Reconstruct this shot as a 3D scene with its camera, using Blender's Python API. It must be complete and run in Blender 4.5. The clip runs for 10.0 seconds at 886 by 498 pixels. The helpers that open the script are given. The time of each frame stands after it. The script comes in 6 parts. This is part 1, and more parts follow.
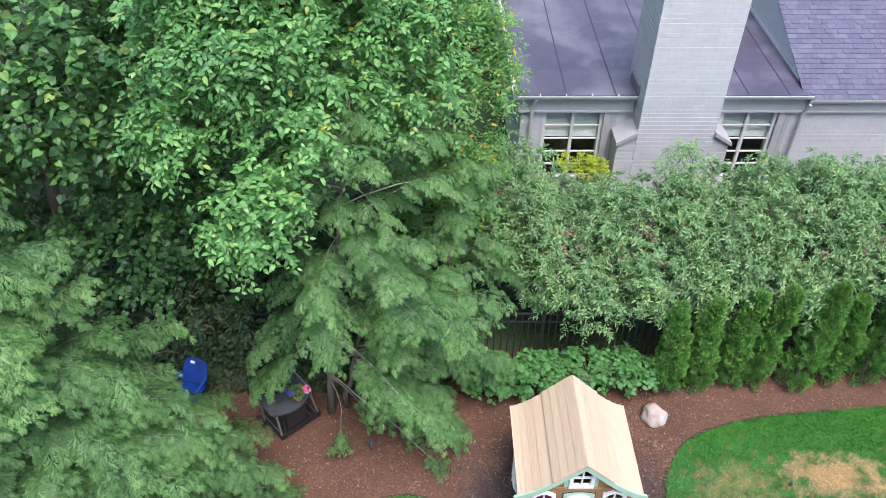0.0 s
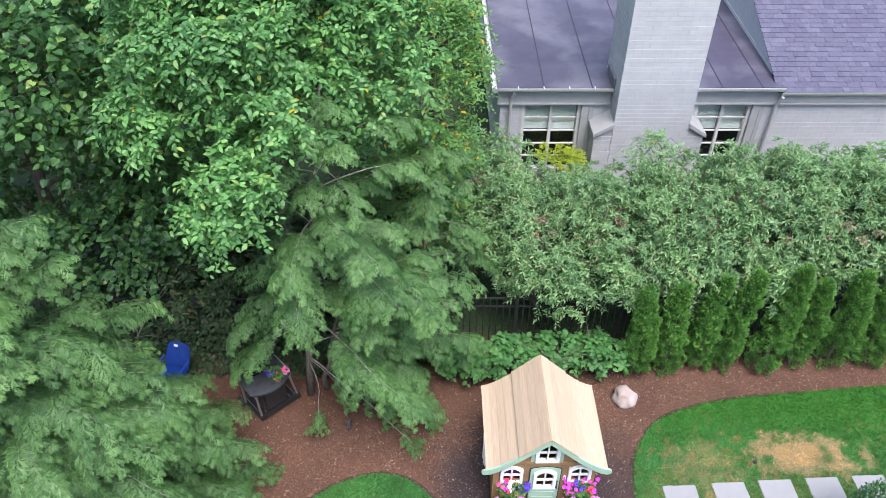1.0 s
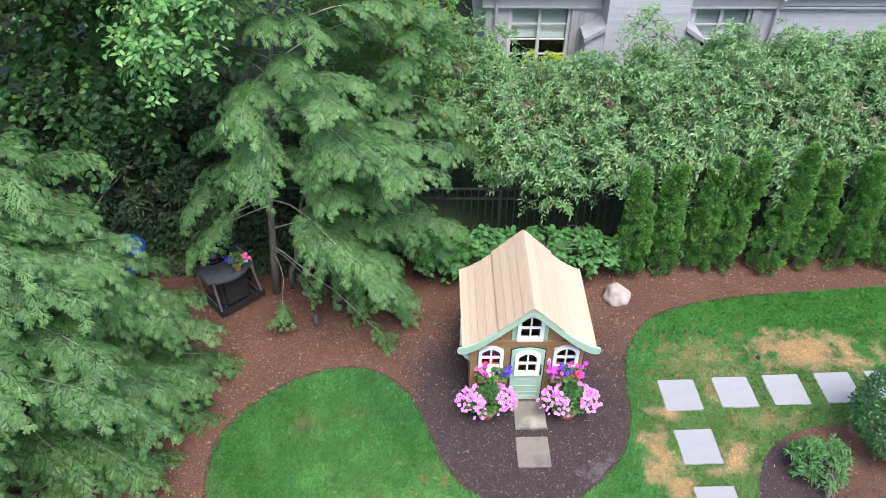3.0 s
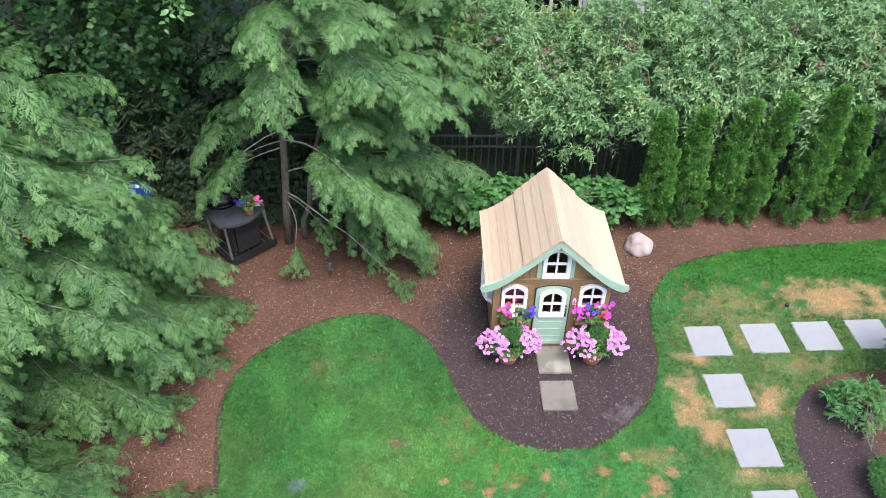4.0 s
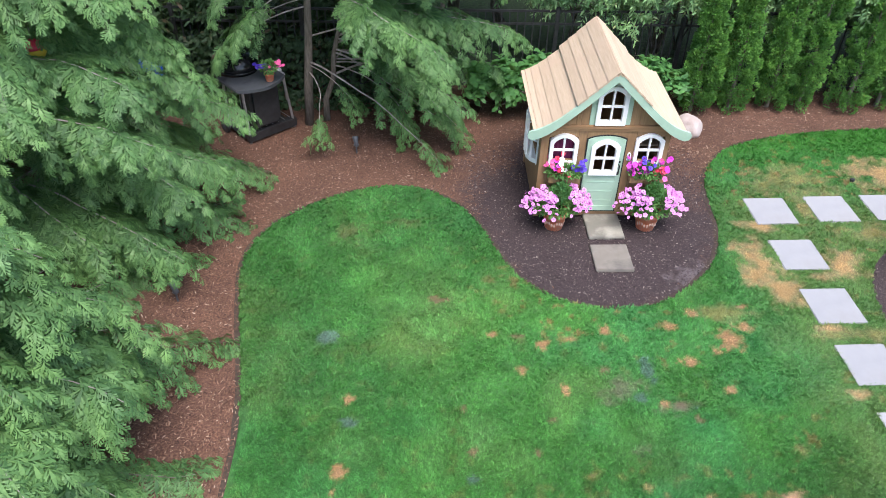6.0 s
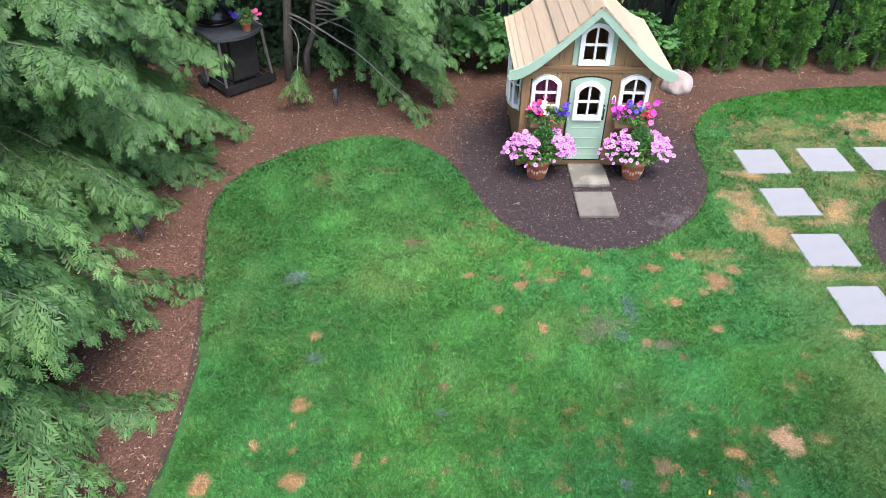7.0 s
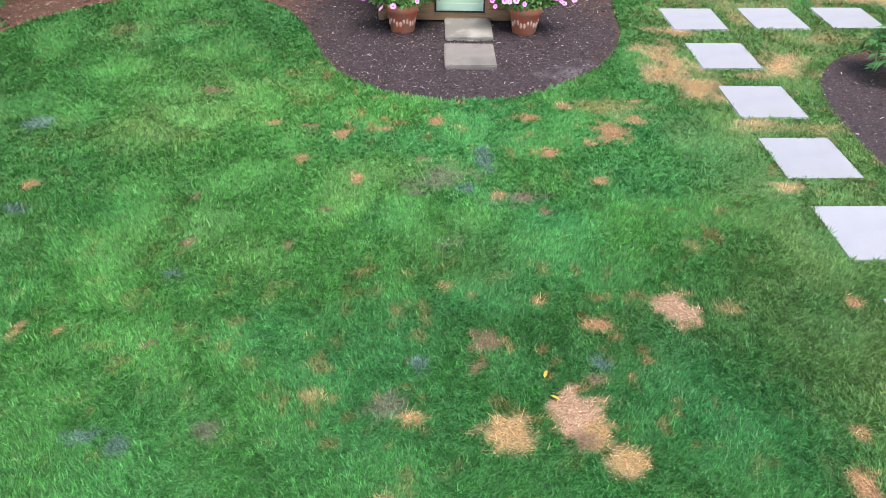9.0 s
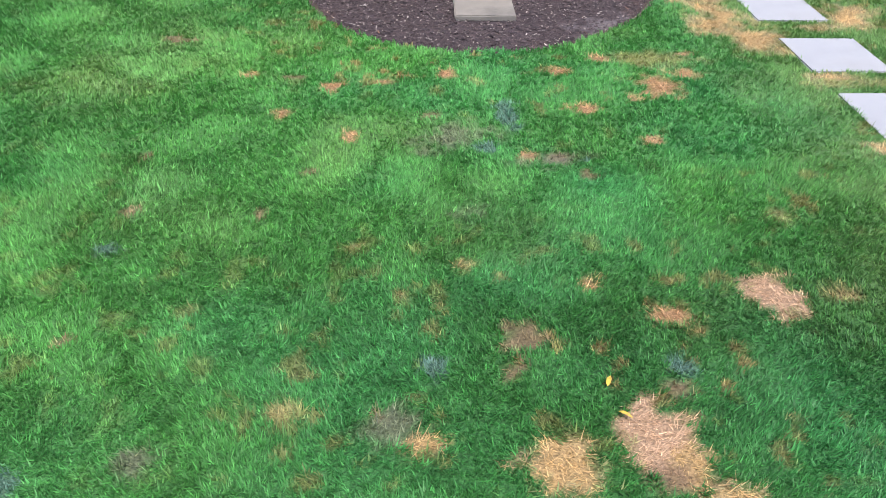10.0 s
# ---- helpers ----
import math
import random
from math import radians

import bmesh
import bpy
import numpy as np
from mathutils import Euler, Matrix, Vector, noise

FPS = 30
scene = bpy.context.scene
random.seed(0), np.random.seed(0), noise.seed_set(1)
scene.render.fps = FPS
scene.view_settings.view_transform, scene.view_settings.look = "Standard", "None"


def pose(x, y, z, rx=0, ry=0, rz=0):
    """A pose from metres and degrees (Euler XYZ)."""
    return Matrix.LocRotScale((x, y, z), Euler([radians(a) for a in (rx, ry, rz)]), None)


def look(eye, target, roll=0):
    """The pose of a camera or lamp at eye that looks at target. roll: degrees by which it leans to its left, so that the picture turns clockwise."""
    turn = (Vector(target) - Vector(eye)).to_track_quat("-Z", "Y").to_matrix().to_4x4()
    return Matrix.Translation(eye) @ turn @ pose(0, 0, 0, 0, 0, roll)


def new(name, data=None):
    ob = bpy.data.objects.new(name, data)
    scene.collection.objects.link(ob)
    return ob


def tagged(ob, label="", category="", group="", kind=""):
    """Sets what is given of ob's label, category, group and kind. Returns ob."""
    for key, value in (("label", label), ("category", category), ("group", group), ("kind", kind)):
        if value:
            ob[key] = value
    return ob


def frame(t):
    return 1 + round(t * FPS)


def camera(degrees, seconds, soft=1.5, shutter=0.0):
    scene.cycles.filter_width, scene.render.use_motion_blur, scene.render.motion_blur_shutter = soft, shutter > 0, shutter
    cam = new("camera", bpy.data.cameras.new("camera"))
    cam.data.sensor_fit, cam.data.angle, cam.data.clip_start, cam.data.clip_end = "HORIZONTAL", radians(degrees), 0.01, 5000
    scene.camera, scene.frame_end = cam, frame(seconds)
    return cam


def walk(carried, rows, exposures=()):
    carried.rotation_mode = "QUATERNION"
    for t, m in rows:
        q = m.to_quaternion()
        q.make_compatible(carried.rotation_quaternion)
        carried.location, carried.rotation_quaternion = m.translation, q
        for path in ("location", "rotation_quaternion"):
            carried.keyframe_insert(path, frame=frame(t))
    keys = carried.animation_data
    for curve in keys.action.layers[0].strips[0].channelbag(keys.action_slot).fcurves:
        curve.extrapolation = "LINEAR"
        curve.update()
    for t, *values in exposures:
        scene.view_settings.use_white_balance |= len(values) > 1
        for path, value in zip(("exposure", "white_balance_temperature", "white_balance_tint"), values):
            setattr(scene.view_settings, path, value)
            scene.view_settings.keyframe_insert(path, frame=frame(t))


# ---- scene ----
cam = camera(60.3, 10.0, soft=0.5)

PATH = [
    (0, (-1.879, -4.824, 10.868), (-1.86, -3.314, 9.557), 0.4),
    (0.5, (-1.673, -5.046, 10.879), (-1.653, -3.534, 9.569), 0.4),
    (1, (-1.452, -5.293, 10.908), (-1.434, -3.779, 9.6), 0.3),
    (1.5, (-1.249, -5.516, 10.628), (-1.234, -4.001, 9.324), 0.2),
    (2, (-1.122, -5.627, 10.01), (-1.103, -4.109, 8.707), 0.4),
    (2.5, (-1.067, -5.686, 9.284), (-1.044, -4.166, 7.985), 0.5),
    (4, (-1.44, -6.087, 7.81), (-1.405, -4.556, 6.524), 0.9),
    (4.5, (-1.673, -6.22, 7.174), (-1.629, -4.682, 5.897), 1.1),
    (5, (-1.865, -6.365, 6.608), (-1.82, -4.82, 5.339), 1.1),
    (5.5, (-1.964, -6.498, 6.109), (-1.918, -4.949, 4.845), 1.2),
    (7, (-1.658, -6.858, 4.936), (-1.622, -5.285, 3.701), 1.2),
    (7.5, (-1.199, -6.844, 4.416), (-1.164, -5.267, 3.187), 1.1),
    (8, (-0.79, -6.805, 3.867), (-0.756, -5.226, 2.641), 1.1),
    (8.5, (-0.456, -6.595, 3.282), (-0.411, -5.012, 2.06), 1.6),
    (9, (-0.14, -6.068, 2.742), (-0.096, -4.483, 1.524), 1.5),
    (9.5, (-0.108, -5.665, 2.426), (-0.056, -4.079, 1.209), 1.7),
    (10, (-0.216, -5.368, 2.0), (-0.161, -3.773, 0.794), 1.7),
]
walk(cam, [(t, look(eye, target, roll)) for t, eye, target, roll in PATH], [(0, 1.24), (2, 1.22), (3, 1.28), (7, 1.32), (10, 1.37)])

# ---- light ----
world = bpy.data.worlds.new("overcast_sky")
scene.world = world
world.use_nodes = True
wn = world.node_tree.nodes
sky = wn.new("ShaderNodeTexSky")
sky.sky_type, sky.sun_disc = "NISHITA", False
sky.sun_elevation, sky.sun_rotation = radians(67), radians(159)
sky.air_density, sky.dust_density, sky.ozone_density = 1.0, 2.0, 1.0
wn["Background"].inputs["Strength"].default_value = 0.15
world.node_tree.links.new(sky.outputs[0], wn["Background"].inputs["Color"])
sun_data = bpy.data.lights.new("sun", "SUN")
sun_data.energy, sun_data.angle, sun_data.color = 2.05, radians(36), (1.0, 0.955, 0.965)
sun = new("sun", sun_data)
sun.matrix_world = look((3, -8, 20), (0, 0, 0))


# ---- materials ----
def node_mat(name):
    m = bpy.data.materials.new(name)
    m.use_nodes = True
    return m, m.node_tree.nodes, m.node_tree.links, m.node_tree.nodes["Principled BSDF"]


def ramp(nodes, links, source, stops):
    r = nodes.new("ShaderNodeValToRGB")
    while len(r.color_ramp.elements) < len(stops):
        r.color_ramp.elements.new(0.5)
    for e, (p, c) in zip(r.color_ramp.elements, stops):
        e.position, e.color = p, (*c, 1)
    links.new(source, r.inputs[0])
    return r.outputs[0]


def noise_tex(nodes, links, scale, detail=4.0, stretch=None, coord="Object", rough=0.55):
    tc = nodes.new("ShaderNodeTexCoord")
    n = nodes.new("ShaderNodeTexNoise")
    n.inputs["Scale"].default_value, n.inputs["Detail"].default_value = scale, detail
    n.inputs["Roughness"].default_value = rough
    src = tc.outputs[coord]
    if stretch:
        mp = nodes.new("ShaderNodeMapping")
        mp.inputs["Scale"].default_value = stretch
        links.new(src, mp.inputs[0])
        src = mp.outputs[0]
    links.new(src, n.inputs["Vector"])
    return n.outputs["Fac"]


def mix(nodes, links, kind, fac, a, b):
    m = nodes.new("ShaderNodeMix")
    m.data_type, m.blend_type = "RGBA", kind
    for i, v in ((0, fac), (6, a), (7, b)):
        if isinstance(v, (int, float)):
            m.inputs[i].default_value = v
        elif isinstance(v, tuple):
            m.inputs[i].default_value = (*v, 1)
        else:
            links.new(v, m.inputs[i])
    return m.outputs[2]


def surf(name, c1, c2, scale=8.0, rough=0.7, bump=0.15, metal=0.0, stretch=None, blotch=None, blotch_scale=1.5, vary=0.0, fine=60.0, depth=0.004):
    """A painted, stained or bare surface: two tones, large blotches, fine relief, a shift from piece to piece."""
    m, nd, lk, p = node_mat(name)
    base = ramp(nd, lk, noise_tex(nd, lk, scale, 6, stretch), [(0.3, c1), (0.7, c2)])
    if blotch:
        f = ramp(nd, lk, noise_tex(nd, lk, blotch_scale, 5), [(0.48, (0, 0, 0)), (0.68, (1, 1, 1))])
        base = mix(nd, lk, "MIX", f, base, blotch)
    if vary:
        oi = nd.new("ShaderNodeObjectInfo")
        t = ramp(nd, lk, oi.outputs["Random"], [(0, (1 - vary,) * 3), (1, (1 + vary,) * 3)])
        base = mix(nd, lk, "MULTIPLY", 1.0, base, t)
    lk.new(base, p.inputs["Base Color"])
    p.inputs["Roughness"].default_value, p.inputs["Metallic"].default_value = rough, metal
    if bump:
        b = nd.new("ShaderNodeBump")
        b.inputs["Strength"].default_value, b.inputs["Distance"].default_value = bump, depth
        lk.new(noise_tex(nd, lk, fine, 4, stretch), b.inputs["Height"])
        lk.new(b.outputs[0], p.inputs["Normal"])
    return m


def leaf_mat(name, stops, rough=0.5, through_it=0.35, patch=1.2, tip=None, glow=(0.55, 0.75, 0.2)):
    """Foliage: each leaf its own tone, drifts over the crown, light passing through the blade."""
    m, nd, lk, p = node_mat(name)
    geo = nd.new("ShaderNodeNewGeometry")
    one = ramp(nd, lk, geo.outputs["Random Per Island"], stops)
    drift = ramp(nd, lk, noise_tex(nd, lk, patch, 3), [(0.3, (0.75, 0.82, 0.85)), (0.7, (1.12, 1.15, 1.0))])
    col = mix(nd, lk, "MULTIPLY", 1.0, one, drift)
    if tip:
        at = nd.new("ShaderNodeAttribute")
        at.attribute_name = "young"
        col = mix(nd, lk, "MIX", at.outputs["Fac"], col, tip)
    lk.new(col, p.inputs["Base Color"])
    p.inputs["Roughness"].default_value = rough
    p.inputs["Specular IOR Level"].default_value = 0.3
    tr = nd.new("ShaderNodeBsdfTranslucent")
    lk.new(mix(nd, lk, "MIX", 0.35, col, glow) if glow else col, tr.inputs["Color"])
    ms = nd.new("ShaderNodeMixShader")
    ms.inputs[0].default_value = through_it
    lk.new(p.outputs[0], ms.inputs[1])
    lk.new(tr.outputs[0], ms.inputs[2])
    lk.new(ms.outputs[0], nd["Material Output"].inputs["Surface"])
    return m


def island_mat(name, stops, rough=0.8, stain=(0.8, 1.15), scale=14):
    m, nd, lk, p = node_mat(name)
    geo = nd.new("ShaderNodeNewGeometry")
    one = ramp(nd, lk, geo.outputs["Random Per Island"], stops)
    n = ramp(nd, lk, noise_tex(nd, lk, scale, 4), [(0.3, (stain[0],) * 3), (0.7, (stain[1],) * 3)])
    lk.new(mix(nd, lk, "MULTIPLY", 1.0, one, n), p.inputs["Base Color"])
    p.inputs["Roughness"].default_value = rough
    return m


M = {}
M["brick"] = island_mat("grey_painted_brick", [(0, (0.45, 0.45, 0.475)), (0.5, (0.465, 0.465, 0.49)), (1, (0.48, 0.48, 0.505))], 0.75, (0.94, 1.05), 2.5)
M["mortar"] = surf("painted_mortar", (0.4, 0.4, 0.42), (0.44, 0.44, 0.46), 20, 0.85)
M["trim"] = surf("warm_grey_trim_paint", (0.33, 0.335, 0.345), (0.385, 0.385, 0.395), 5, 0.55, 0.05)
M["gutter"] = surf("pale_gutter_metal", (0.55, 0.55, 0.54), (0.68, 0.67, 0.66), 9, 0.4, 0.05, 0.3)
M["membrane"] = surf("weathered_roof_membrane", (0.05, 0.044, 0.072), (0.088, 0.08, 0.118), 1.3, 0.5, 0.2, blotch=(0.15, 0.143, 0.18), blotch_scale=0.7, fine=30)
M["seam"] = surf("dark_roof_seam", (0.03, 0.024, 0.042), (0.05, 0.04, 0.06), 10, 0.6)
M["shingle"] = island_mat("slate_purple_shingle", [(0, (0.09, 0.085, 0.134)), (0.55, (0.105, 0.1, 0.152)), (0.85, (0.115, 0.11, 0.163)), (1, (0.127, 0.122, 0.175))], 0.9, (0.85, 1.12))
M["flashing"] = surf("lead_flashing", (0.1, 0.1, 0.12), (0.17, 0.17, 0.19), 8, 0.5)
M["white"] = surf("white_paint", (0.74, 0.74, 0.73), (0.82, 0.82, 0.81), 6, 0.45, 0.06)
M["blind"] = surf("pale_roller_blind", (0.62, 0.68, 0.66), (0.72, 0.77, 0.75), 3, 0.8)
M["muntin"] = surf("grey_window_paint", (0.52, 0.52, 0.51), (0.62, 0.62, 0.61), 8, 0.5, 0.05)
# near-black colour stands in for the shade of an unlit room
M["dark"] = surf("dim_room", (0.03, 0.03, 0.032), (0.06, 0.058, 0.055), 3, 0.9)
gm, gn, gl, gp = node_mat("window_glass")
gp.inputs["Base Color"].default_value = (0.85, 0.9, 0.9, 1)
gp.inputs["Transmission Weight"].default_value, gp.inputs["Roughness"].default_value = 1.0, 0.02
M["glass"] = gm
M["cedar_wall"] = surf("brown_stained_cedar", (0.25, 0.145, 0.07), (0.34, 0.205, 0.105), 5, 0.6, 0.25, stretch=(9, 9, 0.8), vary=0.1, fine=40, blotch=(0.22, 0.125, 0.06), blotch_scale=2.2)
M["cedar_beam"] = surf("brown_cedar_beam", (0.24, 0.135, 0.065), (0.36, 0.21, 0.105), 5, 0.6, 0.3, stretch=(0.8, 9, 9), fine=40)
M["cedar_roof"] = surf("pale_cedar_roof_plank", (0.445, 0.333, 0.23), (0.54, 0.418, 0.302), 5, 0.65, 0.3, stretch=(9, 0.8, 9), vary=0.07, fine=36, blotch=(0.5, 0.37, 0.265), blotch_scale=2.5)
M["mint"] = surf("mint_green_paint", (0.32, 0.455, 0.35), (0.385, 0.525, 0.41), 4, 0.5, 0.08, blotch=(0.3, 0.43, 0.33), blotch_scale=3)
M["black"] = surf("black_iron", (0.012, 0.012, 0.013), (0.03, 0.03, 0.032), 12, 0.45, 0.1)
M["enamel"] = surf("black_enamel", (0.01, 0.01, 0.011), (0.016, 0.016, 0.018), 4, 0.18, 0.0)
M["plastic_dark"] = surf("charcoal_plastic", (0.05, 0.055, 0.065), (0.085, 0.09, 0.1), 5, 0.45, 0.1, blotch=(0.03, 0.03, 0.036), blotch_scale=5)
M["steel"] = surf("dull_steel_tube", (0.34, 0.34, 0.35), (0.48, 0.48, 0.49), 15, 0.4, 0.05, 0.7)
M["blue"] = surf("blue_plastic", (0.012, 0.06, 0.36), (0.02, 0.09, 0.48), 3, 0.4, 0.05)
M["terracotta"] = surf("terracotta", (0.64, 0.17, 0.085), (0.76, 0.25, 0.14), 9, 0.8, 0.3, blotch=(0.52, 0.24, 0.16), blotch_scale=9)
M["motif"] = surf("pale_pot_motif", (0.6, 0.34, 0.25), (0.68, 0.44, 0.34), 20, 0.8)
M["soil"] = surf("potting_soil", (0.03, 0.02, 0.014), (0.07, 0.048, 0.034), 30, 0.95, 0.5, fine=90, depth=0.01)
M["paver"] = surf("pale_concrete_paver", (0.25, 0.25, 0.262), (0.3, 0.3, 0.312), 3, 0.85, 0.25, vary=0.05, fine=120, blotch=(0.26, 0.255, 0.26), blotch_scale=2.0)
M["paver_brown"] = surf("warm_grey_slab", (0.17, 0.15, 0.125), (0.23, 0.205, 0.175), 4, 0.85, 0.25, vary=0.06, fine=120, blotch=(0.125, 0.112, 0.096), blotch_scale=3.2)
M["paver_stained"] = surf("stained_slab", (0.15, 0.14, 0.115), (0.2, 0.185, 0.155), 5, 0.8, 0.25, fine=120, blotch=(0.33, 0.31, 0.255), blotch_scale=3.6)
M["rock"] = surf("pinkish_granite", (0.32, 0.25, 0.225), (0.45, 0.38, 0.35), 5, 0.85, 0.6, fine=26, depth=0.02, blotch=(0.42, 0.37, 0.35), blotch_scale=3.5)
M["bark"] = surf("grey_brown_bark", (0.09, 0.074, 0.06), (0.21, 0.18, 0.15), 9, 0.9, 0.8, stretch=(4, 4, 0.8), fine=20, depth=0.02)
M["twig"] = surf("pale_twig_bark", (0.16, 0.135, 0.12), (0.36, 0.33, 0.3), 12, 0.85)
M["hemlock"] = leaf_mat("hemlock_needles", [(0, (0.042, 0.104, 0.036)), (0.5, (0.085, 0.176, 0.06)), (1, (0.145, 0.26, 0.093))], 0.5, 0.26, 1.1, (0.255, 0.45, 0.15), (0.3, 0.5, 0.15))
M["leaf_tree"] = leaf_mat("broad_tree_leaves", [(0, (0.06, 0.16, 0.058)), (0.5, (0.13, 0.3, 0.105)), (0.95, (0.23, 0.43, 0.15)), (0.996, (0.3, 0.36, 0.1)), (1, (0.5, 0.38, 0.03))], 0.33, 0.33, 0.7)
M["leaf_gold"] = leaf_mat("turning_elm_leaves", [(0, (0.07, 0.175, 0.058)), (0.6, (0.14, 0.3, 0.09)), (0.93, (0.22, 0.39, 0.11)), (0.965, (0.5, 0.38, 0.05)), (1, (0.62, 0.33, 0.02))], 0.5, 0.4, 0.9)
M["leaf_vine"] = leaf_mat("grape_vine_leaves", [(0, (0.033, 0.088, 0.04)), (0.5, (0.064, 0.16, 0.06)), (0.94, (0.135, 0.285, 0.088)), (1, (0.28, 0.36, 0.11))], 0.4, 0.3, 0.6)
M["leaf_shrub"] = leaf_mat("grey_green_shrub_leaves", [(0, (0.1, 0.2, 0.095)), (0.5, (0.21, 0.35, 0.17)), (0.94, (0.34, 0.475, 0.25)), (0.985, (0.28, 0.27, 0.145)), (1, (0.34, 0.21, 0.13))], 0.38, 0.3, 0.9)
M["leaf_low"] = leaf_mat("fresh_shrub_leaves", [(0, (0.06, 0.17, 0.055)), (1, (0.12, 0.29, 0.09))], 0.45, 0.35, 2)
# leaf colour lowered so the deep shade under the trees is partly painted in
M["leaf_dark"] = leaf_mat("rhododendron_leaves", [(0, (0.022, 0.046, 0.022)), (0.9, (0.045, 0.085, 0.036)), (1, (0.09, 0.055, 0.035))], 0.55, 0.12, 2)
M["leaf_yellow"] = leaf_mat("gold_shrub_leaves", [(0, (0.25, 0.33, 0.03)), (1, (0.45, 0.5, 0.05))], 0.5, 0.35, 2)
M["leaf_cedar"] = leaf_mat("arborvitae_sprays", [(0, (0.05, 0.14, 0.036)), (0.6, (0.09, 0.225, 0.052)), (0.997, (0.14, 0.31, 0.078)), (1, (0.35, 0.12, 0.04))], 0.55, 0.22, 3, (0.2, 0.42, 0.075), (0.35, 0.58, 0.12))
M["leaf_box"] = leaf_mat("dense_bush_leaves", [(0, (0.035, 0.1, 0.045)), (1, (0.08, 0.19, 0.08))], 0.4, 0.2, 4)
M["leaf_pot"] = leaf_mat("petunia_leaves", [(0, (0.07, 0.18, 0.05)), (1, (0.16, 0.3, 0.09))], 0.5, 0.3, 6)
M["faded"] = leaf_mat("faded_flowers", [(0, (0.24, 0.155, 0.115)), (0.6, (0.38, 0.275, 0.21)), (1, (0.52, 0.43, 0.34))], 0.7, 0.2, 3, None, None)
M["yellow"] = surf("yellow_plastic", (0.6, 0.42, 0.03), (0.72, 0.52, 0.05), 8, 0.4, 0.05)
M["frost"] = surf("frosted_blue_grey_plastic", (0.08, 0.12, 0.26), (0.25, 0.31, 0.42), 26, 0.35, 0.05)
M["fallen"] = surf("yellow_leaf", (0.42, 0.3, 0.03), (0.5, 0.36, 0.05), 30, 0.6, blotch=(0.3, 0.14, 0.04), blotch_scale=25)
M["curtain"] = surf("plum_cloth", (0.12, 0.012, 0.06), (0.2, 0.025, 0.1), 12, 0.9)
for key, a, b in (("pink", (0.57, 0.175, 0.49), (0.71, 0.3, 0.63)), ("whitepetal", (0.5, 0.48, 0.5), (0.62, 0.6, 0.62)), ("violet", (0.04, 0.012, 0.3), (0.08, 0.03, 0.42)),
                  ("magenta", (0.5, 0.02, 0.4), (0.62, 0.06, 0.5)), ("red", (0.6, 0.02, 0.06), (0.75, 0.06, 0.12)), ("rose", (0.68, 0.07, 0.25), (0.8, 0.15, 0.36)), ("eye", (0.3, 0.03, 0.28), (0.4, 0.06, 0.36))):
    M[key] = surf(key + "_petal", a, b, 60, 0.6, 0.0, vary=0.12)


# ---- mesh helpers ----
def tri_mesh(name, V, T, young=None):
    V, T = np.asarray(V, np.float32), np.asarray(T, np.int32)
    me = bpy.data.meshes.new(name)
    me.vertices.add(len(V))
    me.vertices.foreach_set("co", V.ravel())
    me.loops.add(T.size)
    me.loops.foreach_set("vertex_index", T.ravel())
    me.polygons.add(len(T))
    me.polygons.foreach_set("loop_start", np.arange(0, T.size, 3, dtype=np.int32))
    if young is not None:
        me.attributes.new("young", "FLOAT", "POINT").data.foreach_set("value", np.asarray(young, np.float32))
    me.polygons.foreach_set("use_smooth", np.zeros(len(T), bool))
    me.update(calc_edges=True)
    return me


def unit(a):
    return a / (np.linalg.norm(a, axis=-1, keepdims=True) + 1e-9)


def scatter(tv, tf, O, X, N, S):
    """Copies of a small template at O: x along X, z near N, scaled by S (one number or length and width)."""
    tv, tf = np.asarray(tv, float), np.asarray(tf, int)
    X = unit(X)
    Y = unit(np.cross(N, X))
    Z = np.cross(X, Y)
    S = np.asarray(S, float)
    if S.ndim == 1:
        S = np.stack([S, S], 1)
    V = O[:, None] + tv[None, :, :1] * (X * S[:, :1])[:, None] + tv[None, :, 1:2] * (Y * S[:, 1:])[:, None] + tv[None, :, 2:] * (Z * S[:, :1])[:, None]
    T = tf[None] + (np.arange(len(O)) * len(tv))[:, None, None]
    return V.reshape(-1, 3), T.reshape(-1, 3)


def join(pieces):
    Vs, Ts, n = [], [], 0
    for V, T in pieces:
        Vs.append(V), Ts.append(np.asarray(T) + n)
        n += len(V)
    return np.concatenate(Vs), np.concatenate(Ts)


def tube(points, r0, r1, sides=6, wob=0.0, rng=None):
    P = np.asarray(points, float)
    n = len(P)
    D = unit(np.gradient(P, axis=0))
    up = np.where(np.abs(D[:, 2:]) > 0.9, [[1.0, 0, 0]], [[0, 0, 1.0]])
    A = unit(np.cross(D, up))
    B = np.cross(D, A)
    a = np.arange(sides) / sides * 2 * math.pi
    R = np.linspace(r0, r1, n)[:, None] * np.ones(sides)
    if wob and rng is not None:
        R = R * (1 + wob * rng.normal(size=R.shape))
    V = P[:, None] + R[..., None] * (np.cos(a)[None, :, None] * A[:, None] + np.sin(a)[None, :, None] * B[:, None])
    V = np.concatenate([V.reshape(-1, 3), P[:1], P[-1:]])
    T = []
    for i in range(n - 1):
        for j in range(sides):
            k, l = i * sides + j, i * sides + (j + 1) % sides
            T += [(k, k + sides, l), (l, k + sides, l + sides)]
    for j in range(sides):
        T += [(n * sides, j, (j + 1) % sides), (n * sides + 1, (n - 1) * sides + (j + 1) % sides, (n - 1) * sides + j)]
    return V, np.array(T)


